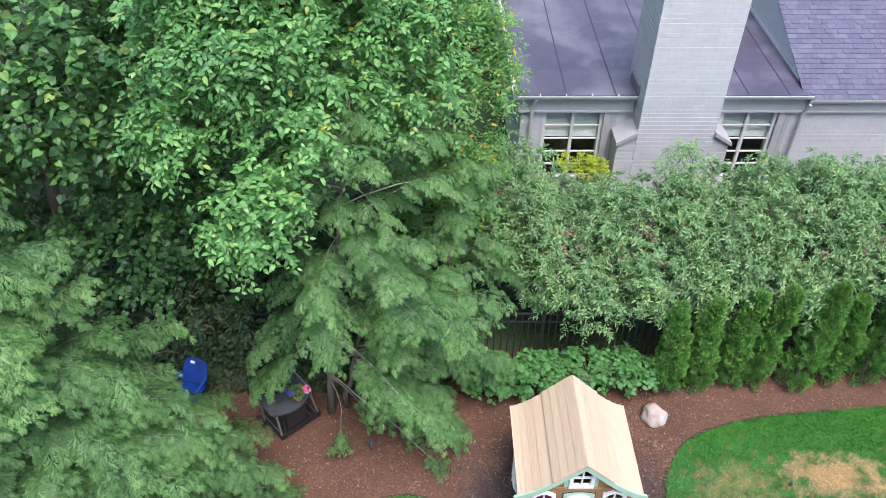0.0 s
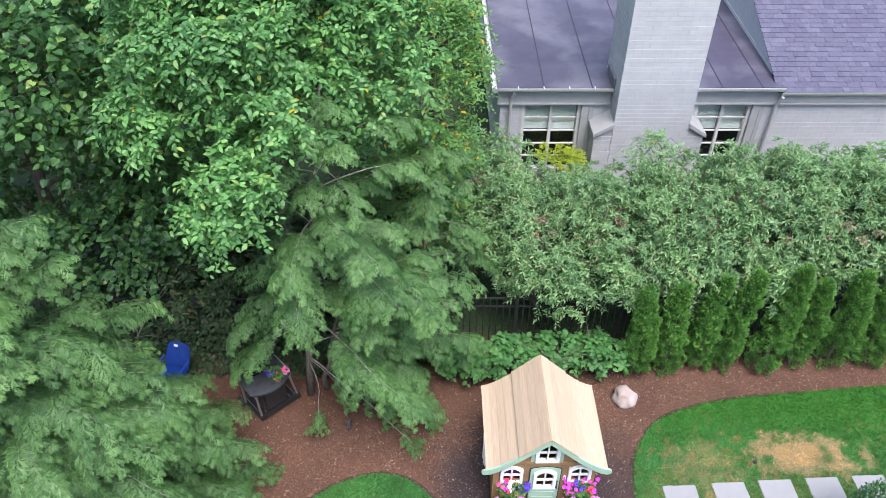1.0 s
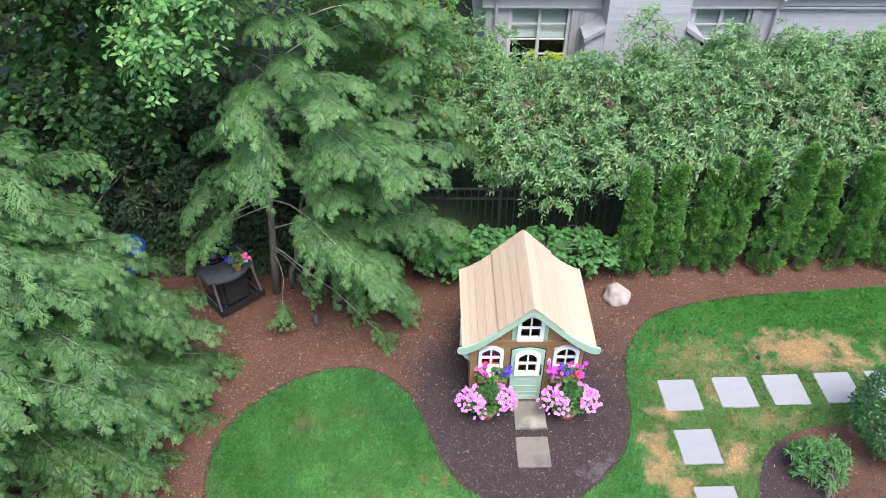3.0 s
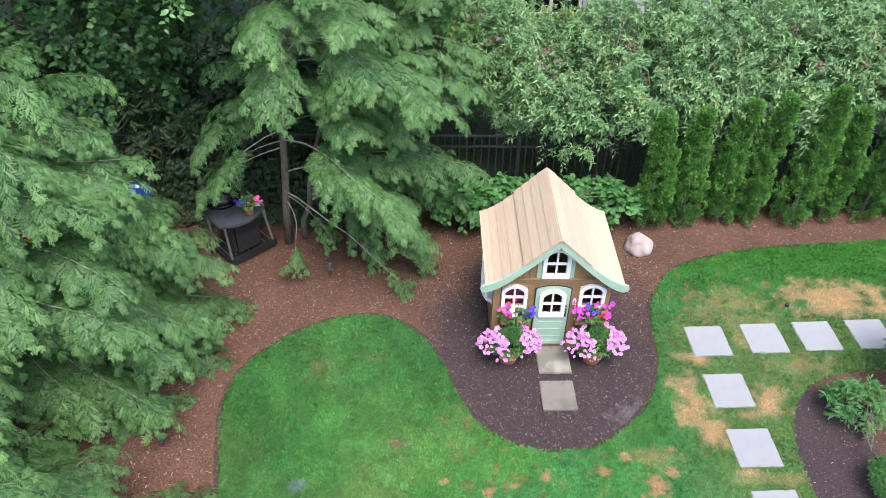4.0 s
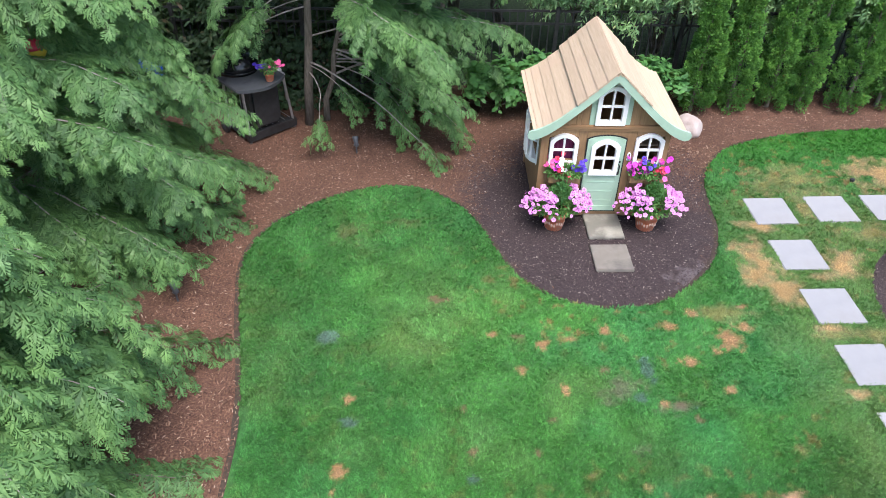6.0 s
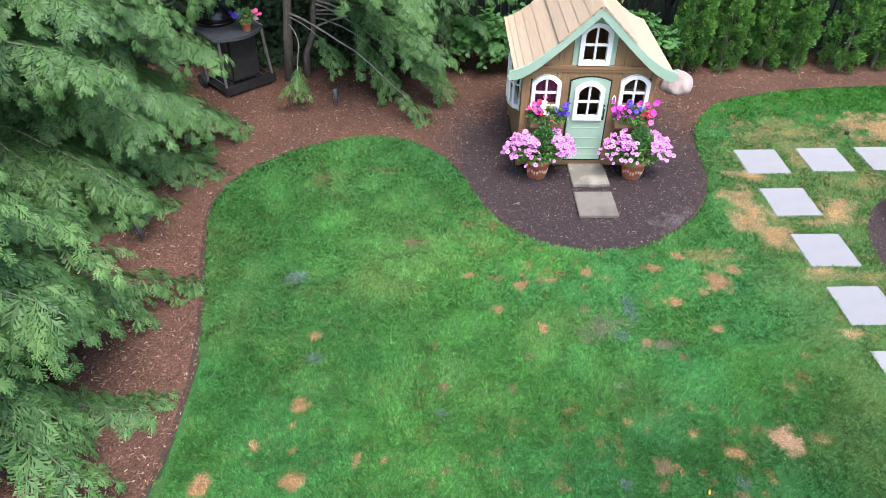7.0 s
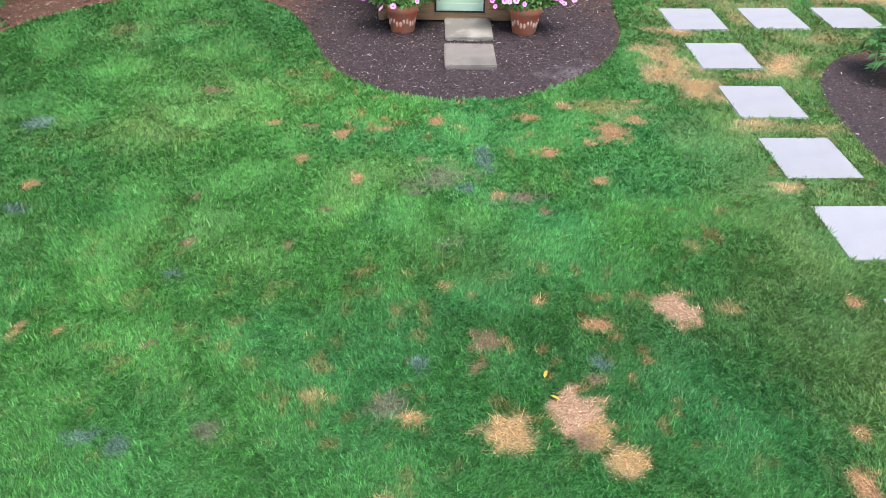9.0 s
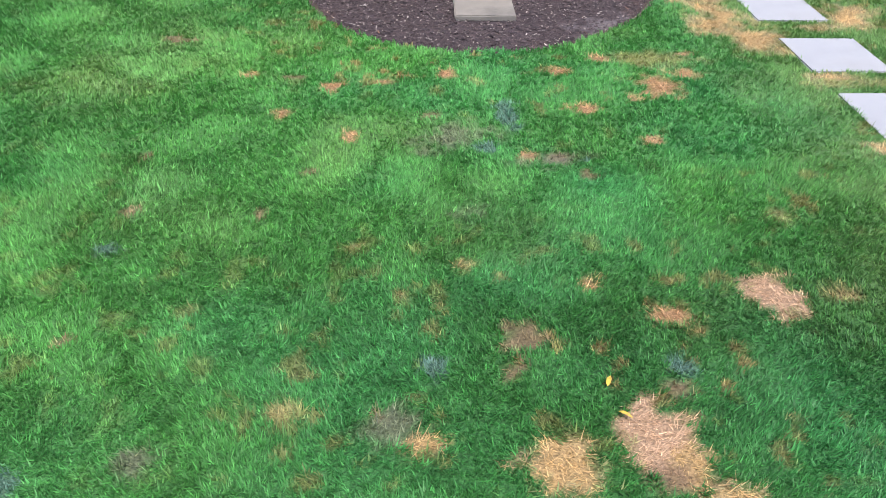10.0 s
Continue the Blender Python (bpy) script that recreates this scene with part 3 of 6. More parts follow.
def build_lawn():
    h = 0.05
    xs, ys = np.arange(-4.5, 7.5, h), np.arange(-8.0, 3.8, h)
    X, Y = np.meshgrid(xs, ys, indexing="ij")
    ok = inside(LAWN, X, Y)
    cell = ok[:-1, :-1] | ok[1:, :-1] | ok[:-1, 1:] | ok[1:, 1:]
    P = np.stack([X, Y], -1).reshape(-1, 2)
    L = np.array(LAWN)
    used = np.zeros(X.shape, bool)
    for a, b in ((0, 0), (1, 0), (0, 1), (1, 1)):
        used[a:a + cell.shape[0], b:b + cell.shape[1]] |= cell
    idx = np.nonzero((used & ~ok).ravel())[0]
    A, B = L, np.roll(L, -1, 0)
    for i in idx:
        t = np.clip(((P[i] - A) * (B - A)).sum(1) / ((B - A) ** 2).sum(1), 0, 1)
        Q = A + (B - A) * t[:, None]
        P[i] = Q[((Q - P[i]) ** 2).sum(1).argmin()]
    Z = turf_height(P[:, 0], P[:, 1])
    Z[idx] = 0.0
    n = X.shape[1]
    I, J = np.nonzero(cell)
    k = I * n + J
    T = np.concatenate([np.stack([k, k + n, k + n + 1], 1), np.stack([k, k + n + 1, k + 1], 1)])
    keep = np.unique(T)
    remap = np.full(len(P), -1)
    remap[keep] = np.arange(len(keep))
    V = np.column_stack([P, Z])[keep]
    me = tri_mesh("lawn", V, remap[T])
    # colour cut to 0.6: shade between the grass blades painted into the sheet
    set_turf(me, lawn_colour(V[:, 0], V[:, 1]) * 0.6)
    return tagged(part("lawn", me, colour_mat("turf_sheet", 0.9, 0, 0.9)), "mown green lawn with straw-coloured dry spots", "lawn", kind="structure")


build_lawn()


def build_edge():
    """The spade-cut earth edge along the lawn."""
    L = np.array(smooth_line(LEFT_EDGE[1:-2]))
    d = unit(np.gradient(L, axis=0))
    n = np.stack([-d[:, 1], d[:, 0]], 1)
    w = 0.035 + 0.03 * value_noise(L[:, 0], L[:, 1], 3, 31)[:, None]
    V = np.concatenate([np.column_stack([L - n * 0.01, np.full(len(L), 0.012)]), np.column_stack([L + n * w, np.full(len(L), 0.005)])])
    k = np.arange(len(L) - 1)
    m = len(L)
    T = np.concatenate([np.stack([k, k + 1, k + m], 1), np.stack([k + 1, k + m + 1, k + m], 1)])
    tagged(part("lawn_edge", tri_mesh("lawn_edge", V, T), M["soil"]), "dark spade-cut earth edge of the lawn", "edge", kind="structure")


build_edge()


def build_grass():
    """Tufts of a few blades that share a tone, thinner where the turf is bare."""
    rng = np.random.default_rng(11)
    sets = []
    for x0, x1, y0, y1, dens, wide in ((-3.6, 3.4, -4.4, -2.0, 6600, 0.003), (-4.1, 3.4, -2.0, 0.4, 3500, 0.0042), (-4.2, 7.0, 0.4, 3.5, 1900, 0.006), (-3.9, 3.4, -6.6, -4.4, 1500, 0.006), (3.4, 6.0, -6.6, 0.4, 800, 0.007)):
        n = int((x1 - x0) * (y1 - y0) * dens)
        x, y = rng.uniform(x0, x1, n), rng.uniform(y0, y1, n)
        k = inside(LAWN, x, y)
        sets.append((x[k], y[k], np.full(k.sum(), wide)))
    x, y, w = (np.concatenate(q) for q in zip(*sets))
    bare = lawn_state(x, y)[1]
    on = rng.random(len(x)) < bare * 0.9
    for px, py in PAVERS:
        on |= (np.abs(x - px) < 0.265) & (np.abs(y - py) < 0.275)
    x, y, w = x[~on], y[~on], w[~on]
    n, per = len(x), 4
    dry = lawn_state(x, y)[0]
    even = np.interp(w, (0.003, 0.0042, 0.006), (0.2, 0.12, 0.08))
    C = lawn_colour(x, y) * np.exp(rng.normal(0, 1, n) * even - 0.03)[:, None]
    lay = value_noise(x, y, 2.5, 21, 2) * 9 + rng.normal(0, 0.9, n)
    tall = (0.02 + 0.014 * value_noise(x, y, 7, 22, 2)) * np.exp(rng.normal(0, 0.22, n))
    rp = lambda a: np.repeat(a, per, 0)
    m = n * per
    turn = rp(lay) + rng.normal(0, 0.8, m)
    lean = np.minimum(rng.uniform(0.2, 1.2, m) + rp(dry) * 0.7, 1.5)
    size = rp(tall) * rng.uniform(0.7, 1.3, m) * (1 + 0.3 * np.clip(rp(dry) - 0.3, 0, 1))
    base = np.stack([rp(x) + rng.normal(0, 0.006, m), rp(y) + rng.normal(0, 0.006, m), rp(turf_height(x, y)) - 0.003], 1)
    tip = base + np.stack([np.cos(turn) * np.sin(lean), np.sin(turn) * np.sin(lean), np.cos(lean)], 1) * size[:, None]
    side = np.stack([-np.sin(turn), np.cos(turn), np.zeros(m)], 1) * (rp(w * (1 - 0.35 * dry)) * rng.uniform(0.7, 1.4, m))[:, None]
    V = np.stack([base - side, base + side, tip], 1).reshape(-1, 3)
    me = tri_mesh("grass", V, np.arange(3 * m).reshape(-1, 3))
    set_turf(me, np.repeat(rp(C) * (1 + (rng.uniform(0.65, 1.4, m) - 1) * rp(even) / 0.26)[:, None], 3, 0))
    tagged(part("grass", me, colour_mat("grass_blades", 0.5, 0.3)), "short mown grass blades on the lawn", "grass", kind="stuff")


def build_chips():
    rng = np.random.default_rng(12)
    n = 150000
    x, y = np.append(rng.uniform(-6, 7, n), rng.uniform(-1.4, 2.2, 26000)), np.append(rng.uniform(-4.5, 4.6, n), rng.uniform(-0.7, 2.8, 26000))
    k = ~inside(LAWN, x, y) & ~((x > -0.62) & (x < 0.9) & (y > 1.05) & (y < 2.4))
    x, y = x[k], y[k]
    n = len(x)
    # same widened ellipse: dark mulch plus hemlock shade put into chip colour
    d = np.sqrt(((x - 0.15) / 2.0) ** 2 + ((y - 0.95) / 2.3) ** 2) + (value_noise(x, y, 2.5, 4) - 0.5) * 0.6
    dark = (d + rng.normal(0, 0.09, n) < 0.95) | ((x > 3) & (y < 0.7))
    a = rng.uniform(0, 2 * math.pi, n)
    tv = [(-0.5, -0.5, 0), (0.5, -0.4, 0.03), (0.45, 0.5, 0.06), (-0.5, 0.45, 0)]
    for sel, key, name, label, stops in ((~dark, "chip_red", "bark_chips", "loose reddish-brown bark chips on the path", [(0, (0.05, 0.023, 0.016)), (0.4, (0.12, 0.06, 0.038)), (0.78, (0.2, 0.11, 0.07)), (0.92, (0.28, 0.18, 0.125)), (1, (0.44, 0.33, 0.25))]),
                                         (dark, "chip_dark", "dark_mulch_chips", "loose dark brown mulch chips round the playhouse", [(0, (0.02, 0.013, 0.013)), (0.6, (0.058, 0.039, 0.041)), (0.86, (0.1, 0.073, 0.073)), (0.93, (0.19, 0.155, 0.14)), (1, (0.36, 0.31, 0.27))])):
        m = sel.sum()
        O = np.stack([x[sel], y[sel], rng.uniform(0.004, 0.02, m)], 1)
        X = np.stack([np.cos(a[sel]), np.sin(a[sel]), rng.normal(0, 0.25, m)], 1)
        N = np.stack([rng.normal(0, 0.3, m), rng.normal(0, 0.3, m), np.ones(m)], 1)
        S = np.stack([rng.uniform(0.014, 0.045, m) * (0.75 if key == "chip_dark" else 1), rng.uniform(0.005, 0.013, m)], 1)
        if key == "chip_dark":
            S *= np.where(rng.random(m) < 0.6, 0.6, 1.0)[:, None]
        V, T = scatter(tv, [(0, 1, 2), (0, 2, 3)], O, X, N, S)
        tagged(part(name, tri_mesh(name, V, T), island_mat(key, stops, 0.9)), label, "mulch", kind="stuff")


# ---- paving ----
PAVERS = [(2.445, 1.19), (3.25, 1.24), (4.015, 1.28), (4.79, 1.32), (5.56, 1.36), (2.47, 0.31), (2.515, -0.58), (2.55, -1.445), (2.59, -2.33), (2.63, -3.22), (2.67, -4.11)]


def paver(w, d, h, seed):
    rng = random.Random(seed)
    bm = bmesh.new()
    box(bm, -w / 2, w / 2, -d / 2, d / 2, 0, h, 0.008)
    for v in bm.verts:
        v.co.x += rng.uniform(-0.003, 0.003)
        v.co.y += rng.uniform(-0.003, 0.003)
    return bm


for i, (px, py) in enumerate(PAVERS):
    ob = part("stepping_stone", paver(0.54, 0.565, 0.05, i), M["paver"])
    ob.matrix_world = pose(px, py, -0.014, 0, 0, 2.0)
    tagged(ob, "square pale grey concrete stepping stone set in the lawn", "paver", "stepping stones across the lawn")
for px, py, wd, ln, lab in ((0.225, 0.235, 0.445, 0.475, "square warm grey concrete slab lying on dark mulch"), (0.235, 0.86, 0.44, 0.5, "stained grey concrete slab before the playhouse door")):
    ob = part("path_slab", paver(wd, ln, 0.045, int(py * 10) + 40), M["paver_stained" if "stained" in lab else "paver_brown"])
    ob.matrix_world = pose(px, py, 0.0, 0, 0, 0.6)
    tagged(ob, lab, "paver", "slabs before the playhouse")


# ---- the neighbouring house ----
def bricks(x0, x1, z0, z1, plane, course=0.1, length=0.3, holes=(), out=-1, axis="x", top=None):
    """Courses of painted bricks standing 6 mm proud of a wall, as one mesh."""
    B = []
    rows = int((z1 - z0) / course)
    rng = np.random.default_rng(int(abs(x0 * 31 + z1 * 7)))
    for r in range(rows):
        za, zb = z0 + r * course + 0.004, z0 + (r + 1) * course - 0.004
        u = x0 - (length / 2 if r % 2 else 0)
        while u < x1:
            a, b = max(u + 0.005, x0), min(u + length - 0.005, x1)
            u += length
            spans = [(a, b)]
            for hx0, hx1, hz0, hz1 in holes:
                if zb > hz0 and za < hz1:
                    spans = [s for p, q in spans for s in ((p, min(q, hx0)), (max(p, hx1), q)) if s[1] - s[0] > 0.02]
            for p, q in spans:
                if q - p > 0.02 and (top is None or zb < top((p + q) / 2)):
                    B.append((p, q, za, zb, 0.003 + rng.uniform(0, 0.0015)))
    B = np.array(B)
    n = len(B)
    a, b, c, d, e = B.T
    back, front = np.full(n, plane), plane + out * e
    i = 0.002
    quad = [(a, back, c), (b, back, c), (b, back, d), (a, back, d), (a + i, front, c + i), (b - i, front, c + i), (b - i, front, d - i), (a + i, front, d - i)]
    V = np.stack([np.stack(q, 1) for q in quad], 1)
    if axis == "y":
        V = V[..., [1, 0, 2]]
    T = np.array([(4, 5, 6), (4, 6, 7), (0, 1, 5), (0, 5, 4), (1, 2, 6), (1, 6, 5), (2, 3, 7), (2, 7, 6), (3, 0, 4), (3, 4, 7)])
    return tri_mesh("brick_courses", V.reshape(-1, 3), (T[None] + (np.arange(n) * 8)[:, None, None]).reshape(-1, 3))


def house_window(parent, x0, x1, z0, z1, y):
    """A two-light window of five rows, a blind drawn half down behind the glass."""
    w = part("window", ring(bmesh.new(), [(x0 - 0.07, z0 - 0.07), (x1 + 0.07, z0 - 0.07), (x1 + 0.07, z1 + 0.05), (x0 - 0.07, z1 + 0.05)], [(x0, z0), (x1, z0), (x1, z1), (x0, z1)], y - 0.03, y + 0.12), M["muntin"], parent)
    xm = (x0 + x1) / 2
    part("mullion", boxed(xm - 0.035, xm + 0.035, y - 0.02, y + 0.06, z0, z1, bevel=0.006), M["muntin"], w)
    rows = 5
    for i in range(1, rows):
        z = z0 + (z1 - z0) * i / rows
        for a, b in ((x0, xm - 0.035), (xm + 0.035, x1)):
            part("glazing_bar", boxed(a, b, y - 0.005, y + 0.03, z - 0.014, z + 0.014), M["muntin"], w)
    for a, b in ((x0, xm), (xm, x1)):
        p = part("pane", boxed(a, b, y + 0.035, y + 0.041, z0, z1), M["glass"], w)
        p.visible_shadow = False
    bl = bmesh.new()
    zs = z1 - (z1 - z0) * 0.40
    box(bl, x0 + 0.01, xm - 0.03, y + 0.10, y + 0.112, zs, z1)
    box(bl, xm + 0.03, x1 - 0.01, y + 0.10, y + 0.112, zs - 0.01, z1)
    part("blind", bl, M["blind"], w, "pale roller blind drawn half down")
    part("sill", boxed(x0 - 0.12, x1 + 0.12, y - 0.10, y + 0.04, z0 - 0.16, z0 - 0.07, bevel=0.01), M["trim"], w)
    return w


def build_house():
    h = thing("house", (0, 9.77, 0), "grey painted brick house with a dark low roof", "house")
    g = 9.77

    def P(name, data, mat, parent=h, label="", smooth=False):
        ob = part(name, data, mat, parent, label, smooth)
        if parent is h:
            ob.location = (0, -g, 0)
        return ob

    y, d = 9.78, 0.28
    w1, w2 = (0.57, 1.76, 0.42, 2.15), (4.5, 5.62, 0.42, 2.15)
    bm = bmesh.new()
    for a, b, c, e in ((0.0, 0.5, -0.5, 2.3), (1.83, 2.3, -0.5, 2.3), (0.5, 1.83, -0.5, 0.35), (0.5, 1.83, 2.2, 2.3), (4.2, 4.43, -0.5, 2.3), (5.69, 6.2, -0.5, 2.3), (4.43, 5.69, -0.5, 0.35), (4.43, 5.69, 2.2, 2.3), (2.3, 4.2, -0.5, 2.3), (6.2, 12.0, -0.5, 2.3)):
        box(bm, a, b, y, y + d, c, e)
    box(bm, 0.0, 0.28, y + d, 20, -0.5, 2.3)
    box(bm, 11.7, 12, y + d, 20, -0.5, 2.3)
    box(bm, 0.28, 11.7, 19.7, 20, -0.5, 2.3)
    P("wall", bm, M["mortar"])
    P("wall_bricks", bricks(0.0, 2.3, -0.5, 2.3, y, holes=((0.42, 2.13, 0.24, 2.3),)), M["brick"])["kind"] = "stuff"
    P("wall_bricks", bricks(4.2, 12, -0.5, 2.3, y, holes=((4.42, 5.95, 0.24, 2.3),)), M["brick"])["kind"] = "stuff"
    P("side_bricks", bricks(y, 20, -0.5, 2.3, 0.0, axis="y"), M["brick"])["kind"] = "stuff"
    # added dark panel and floor; the room's dimness is painted into their colour
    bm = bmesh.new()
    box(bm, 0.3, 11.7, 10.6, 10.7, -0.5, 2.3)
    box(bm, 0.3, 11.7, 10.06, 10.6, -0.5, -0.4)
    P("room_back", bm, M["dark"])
    for a, b, c, e in (w1, w2):
        w = house_window(h, a, b, c, e, y + 0.05)
        w.location = (0, -g, 0)
    # broad painted reveals beside the windows
    for a in (1.83, 5.69):
        P("window_casing", boxed(a, a + 0.16, y - 0.05, y + 0.03, 0.3, 2.22, bevel=0.01), M["trim"])
        P("window_casing", boxed(a + 0.17, a + 0.28, y - 0.02, y + 0.03, 0.3, 2.22, bevel=0.01), M["trim"])
    # frieze, fascia and soffit under the low roof
    for a, b in ((-0.06, 2.44), (4.18, 6.2)):
        P("frieze", boxed(a, b, 9.72, 9.8, 2.2, 2.58, bevel=0.008), M["trim"])
        P("frieze_moulding", boxed(a, b, 9.69, 9.73, 2.2, 2.25, bevel=0.01), M["trim"])
        P("frieze_moulding", boxed(a, b, 9.66, 9.73, 2.54, 2.6, bevel=0.012), M["trim"])
    P("frieze", boxed(-0.08, 0.0, 9.72, 20, 2.2, 2.58, bevel=0.008), M["trim"])
    P("frieze", boxed(6.2, 12, 9.72, 9.8, 2.26, 2.5, bevel=0.008), M["trim"])
    P("frieze_moulding", boxed(6.2, 12, 9.69, 9.73, 2.2, 2.25, bevel=0.01), M["trim"])
    # low roof, rising a little to the back, with raised seams
    bm = bmesh.new()
    prism(bm, [(9.66, 2.6), (9.66, 2.66), (20, 2.9), (20, 2.6)], -0.1, 6.16, "yz")
    P("low_roof", bm, M["membrane"], label="purple-grey membrane roof with pale weathering")
    for x in (0.93, 1.99, 3.05, 4.86, 5.75):
        bm = bmesh.new()
        prism(bm, [(9.66, 2.655), (9.66, 2.667), (19.9, 2.905), (19.9, 2.88)], x - 0.014, x + 0.014, "yz")
        P("roof_seam", bm, M["seam"])

    def gutter(a, b, axis, at, z):
        prof = [(0, 0), (-0.09, 0), (-0.12, 0.05), (-0.125, 0.095), (-0.105, 0.095), (-0.1, 0.05), (-0.08, 0.018), (0, 0.018)]
        bm = bmesh.new()
        if axis == "x":
            prism(bm, [(at + u, z + v) for u, v in prof], a, b, "yz")
        else:
            prism(bm, [(at + u, z + v) for u, v in prof], a, b, "xz")
        return P("gutter", bm, M["gutter"], label="pale metal rain gutter")

    gutter(-0.2, 2.44, "x", 9.66, 2.6)
    gutter(4.18, 6.22, "x", 9.66, 2.6)
    gutter(6.2, 12, "x", 9.72, 2.47)
    gutter(9.55, 20, "y", -0.1, 2.6)
    for i in range(4):
        P("gutter_bracket", boxed(0.35 + i * 0.56, 0.37 + i * 0.56, 9.56, 9.66, 2.675, 2.69), M["gutter"])
    for x, z in ((0.2, 2.58), (6.15, 2.45)):
        bm = bmesh.new()
        rod(bm, (x + 0.08, 9.6, z), (x + 0.02, 9.68, z - 0.25), 0.04)
        rod(bm, (x + 0.02, 9.68, z - 0.22), (x, 9.72, -0.4), 0.04)
        P("downspout", bm, M["trim"])
    # chimney with sloped shoulders
    c = P("chimney", box(bmesh.new(), 2.475, 4.145, 9.185, 10.6, -0.5, 6.2), M["mortar"])
    part("chimney_bricks", bricks(2.47, 4.15, -0.5, 6.2, 9.185), M["brick"], c)["kind"] = "stuff"
    part("chimney_bricks", bricks(9.185, 10.6, 1.8, 6.2, 2.475, axis="y"), M["brick"], c)["kind"] = "stuff"
    part("chimney_bricks", bricks(9.185, 10.6, 1.8, 6.2, 4.145, axis="y", out=1), M["brick"], c)["kind"] = "stuff"
    for a, b, s in ((2.08, 2.475, 1), (4.145, 4.52, -1)):
        lo, hi = (a, b) if s > 0 else (b, a)
        bm = bmesh.new()
        prism(bm, [(a, -0.5), (b, -0.5), (b, 1.95 if s > 0 else 1.72), (a, 1.72 if s > 0 else 1.95)], 9.2, 9.78, "xz")
        part("shoulder", bm, M["mortar"], c)
        part("shoulder_bricks", bricks(a, b, -0.5, 1.76, 9.2), M["brick"], c)["kind"] = "stuff"
        bm = bmesh.new()
        o = lo - 0.04 * s
        prism(bm, [(o, 1.70), (hi, 1.955), (hi, 2.05), (o, 1.78)], 9.13, 9.78, "xz")
        part("shoulder_cap", bm, M["trim"], c)
    P("chimney_flashing", boxed(2.42, 2.47, 9.6, 10.3, 2.66, 2.9), M["flashing"])
    # gable wall and shingled roof of the main block
    rise = 0.40
    roof_z = lambda yy: 2.58 + (yy - 9.7) * rise
    bm = bmesh.new()
    prism(bm, [(9.8, 2.5), (9.8, roof_z(9.8)), (18, roof_z(18)), (18, 2.5)], 6.16, 6.4, "yz")
    P("gable_wall", bm, M["mortar"])
    P("gable_bricks", bricks(10.0, 18, 2.66, 5.8, 6.16, axis="y", top=lambda q: roof_z(q) - 0.03), M["brick"])["kind"] = "stuff"
    bm = bmesh.new()
    prism(bm, [(10.25, 2.68), (18, 2.86), (18, 2.95), (10.25, 2.76)], 6.13, 6.155, "yz")
    P("step_flashing", bm, M["gutter"])
    bm = bmesh.new()
    prism(bm, [(9.62, 2.535), (9.62, 2.565), (18, roof_z(18) + 0.02), (18, roof_z(18) - 0.02)], 6.1, 12.2, "yz")
    P("main_roof", bm, M["flashing"])
    rng = np.random.default_rng(4)
    Q, T = [], []
    course, n = 0.145, 0
    sl = math.sqrt(1 + rise * rise)
    for r in range(42):
        y0 = 9.6 + r * course / sl
        x = 6.08 - rng.uniform(0, 0.3)
        while x < 12.1:
            w = rng.choice([0.14, 0.2, 0.3])
            a, b = max(x, 6.08), x + w - 0.004
            x += w
            if b <= a:
                continue
            t = rng.uniform(0.012, 0.026)
            y1 = y0 + course * 1.4 / sl
            za, zb = roof_z(y0) + 0.02, roof_z(y1) + 0.022
            Q += [(a, y0, za), (b, y0, za), (b, y0, za + t), (a, y0, za + t), (a, y1, zb), (b, y1, zb)]
            T += [(n, n + 1, n + 2), (n, n + 2, n + 3), (n + 3, n + 2, n + 5), (n + 3, n + 5, n + 4), (n, n + 3, n + 4), (n + 1, n + 5, n + 2)]
            n += 6
    P("roof_shingles", tri_mesh("roof_shingles", Q, T), M["shingle"], label="slate-purple asphalt shingles")["kind"] = "stuff"


build_house()


# ---- fence ----
def build_fence(y=4.42, x0=-9.6, x1=9.6, h=1.35):
    f = thing("fence", (0, y, 0), "black metal picket fence between the gardens", "fence", kind="structure")
    i = 0
    x = x0
    while x <= x1 + 0.01:
        part("post", boxed(x - 0.03, x + 0.03, -0.03, 0.03, 0, h + 0.06, bevel=0.004), M["black"], f)
        x += 1.92
    for z in (0.15, h - 0.2, h):
        part("rail", boxed(x0, x1, -0.014, 0.014, z - 0.016, z + 0.016), M["black"], f)
    me = None
    x = x0 + 0.12
    while x < x1:
        if me is None:
            ob = part("picket", boxed(-0.009, 0.009, -0.009, 0.009, 0.06, h), M["black"], f)
            me = ob.data
        else:
            ob = part("picket", me, M["black"], f)
        ob.location = (x, 0, 0)
        x += 0.12


build_fence()


# ---- playhouse ----
ROOF = [(0.0, 2.03), (0.2, 1.83), (0.4, 1.635), (0.55, 1.50), (0.66, 1.415), (0.76, 1.355), (0.83, 1.325), (0.88, 1.31)]


def roof_at(u):
    u = abs(u)
    for (a, za), (b, zb) in zip(ROOF, ROOF[1:]):
        if u <= b:
            return za + (zb - za) * (u - a) / (b - a)
    return ROOF[-1][1]


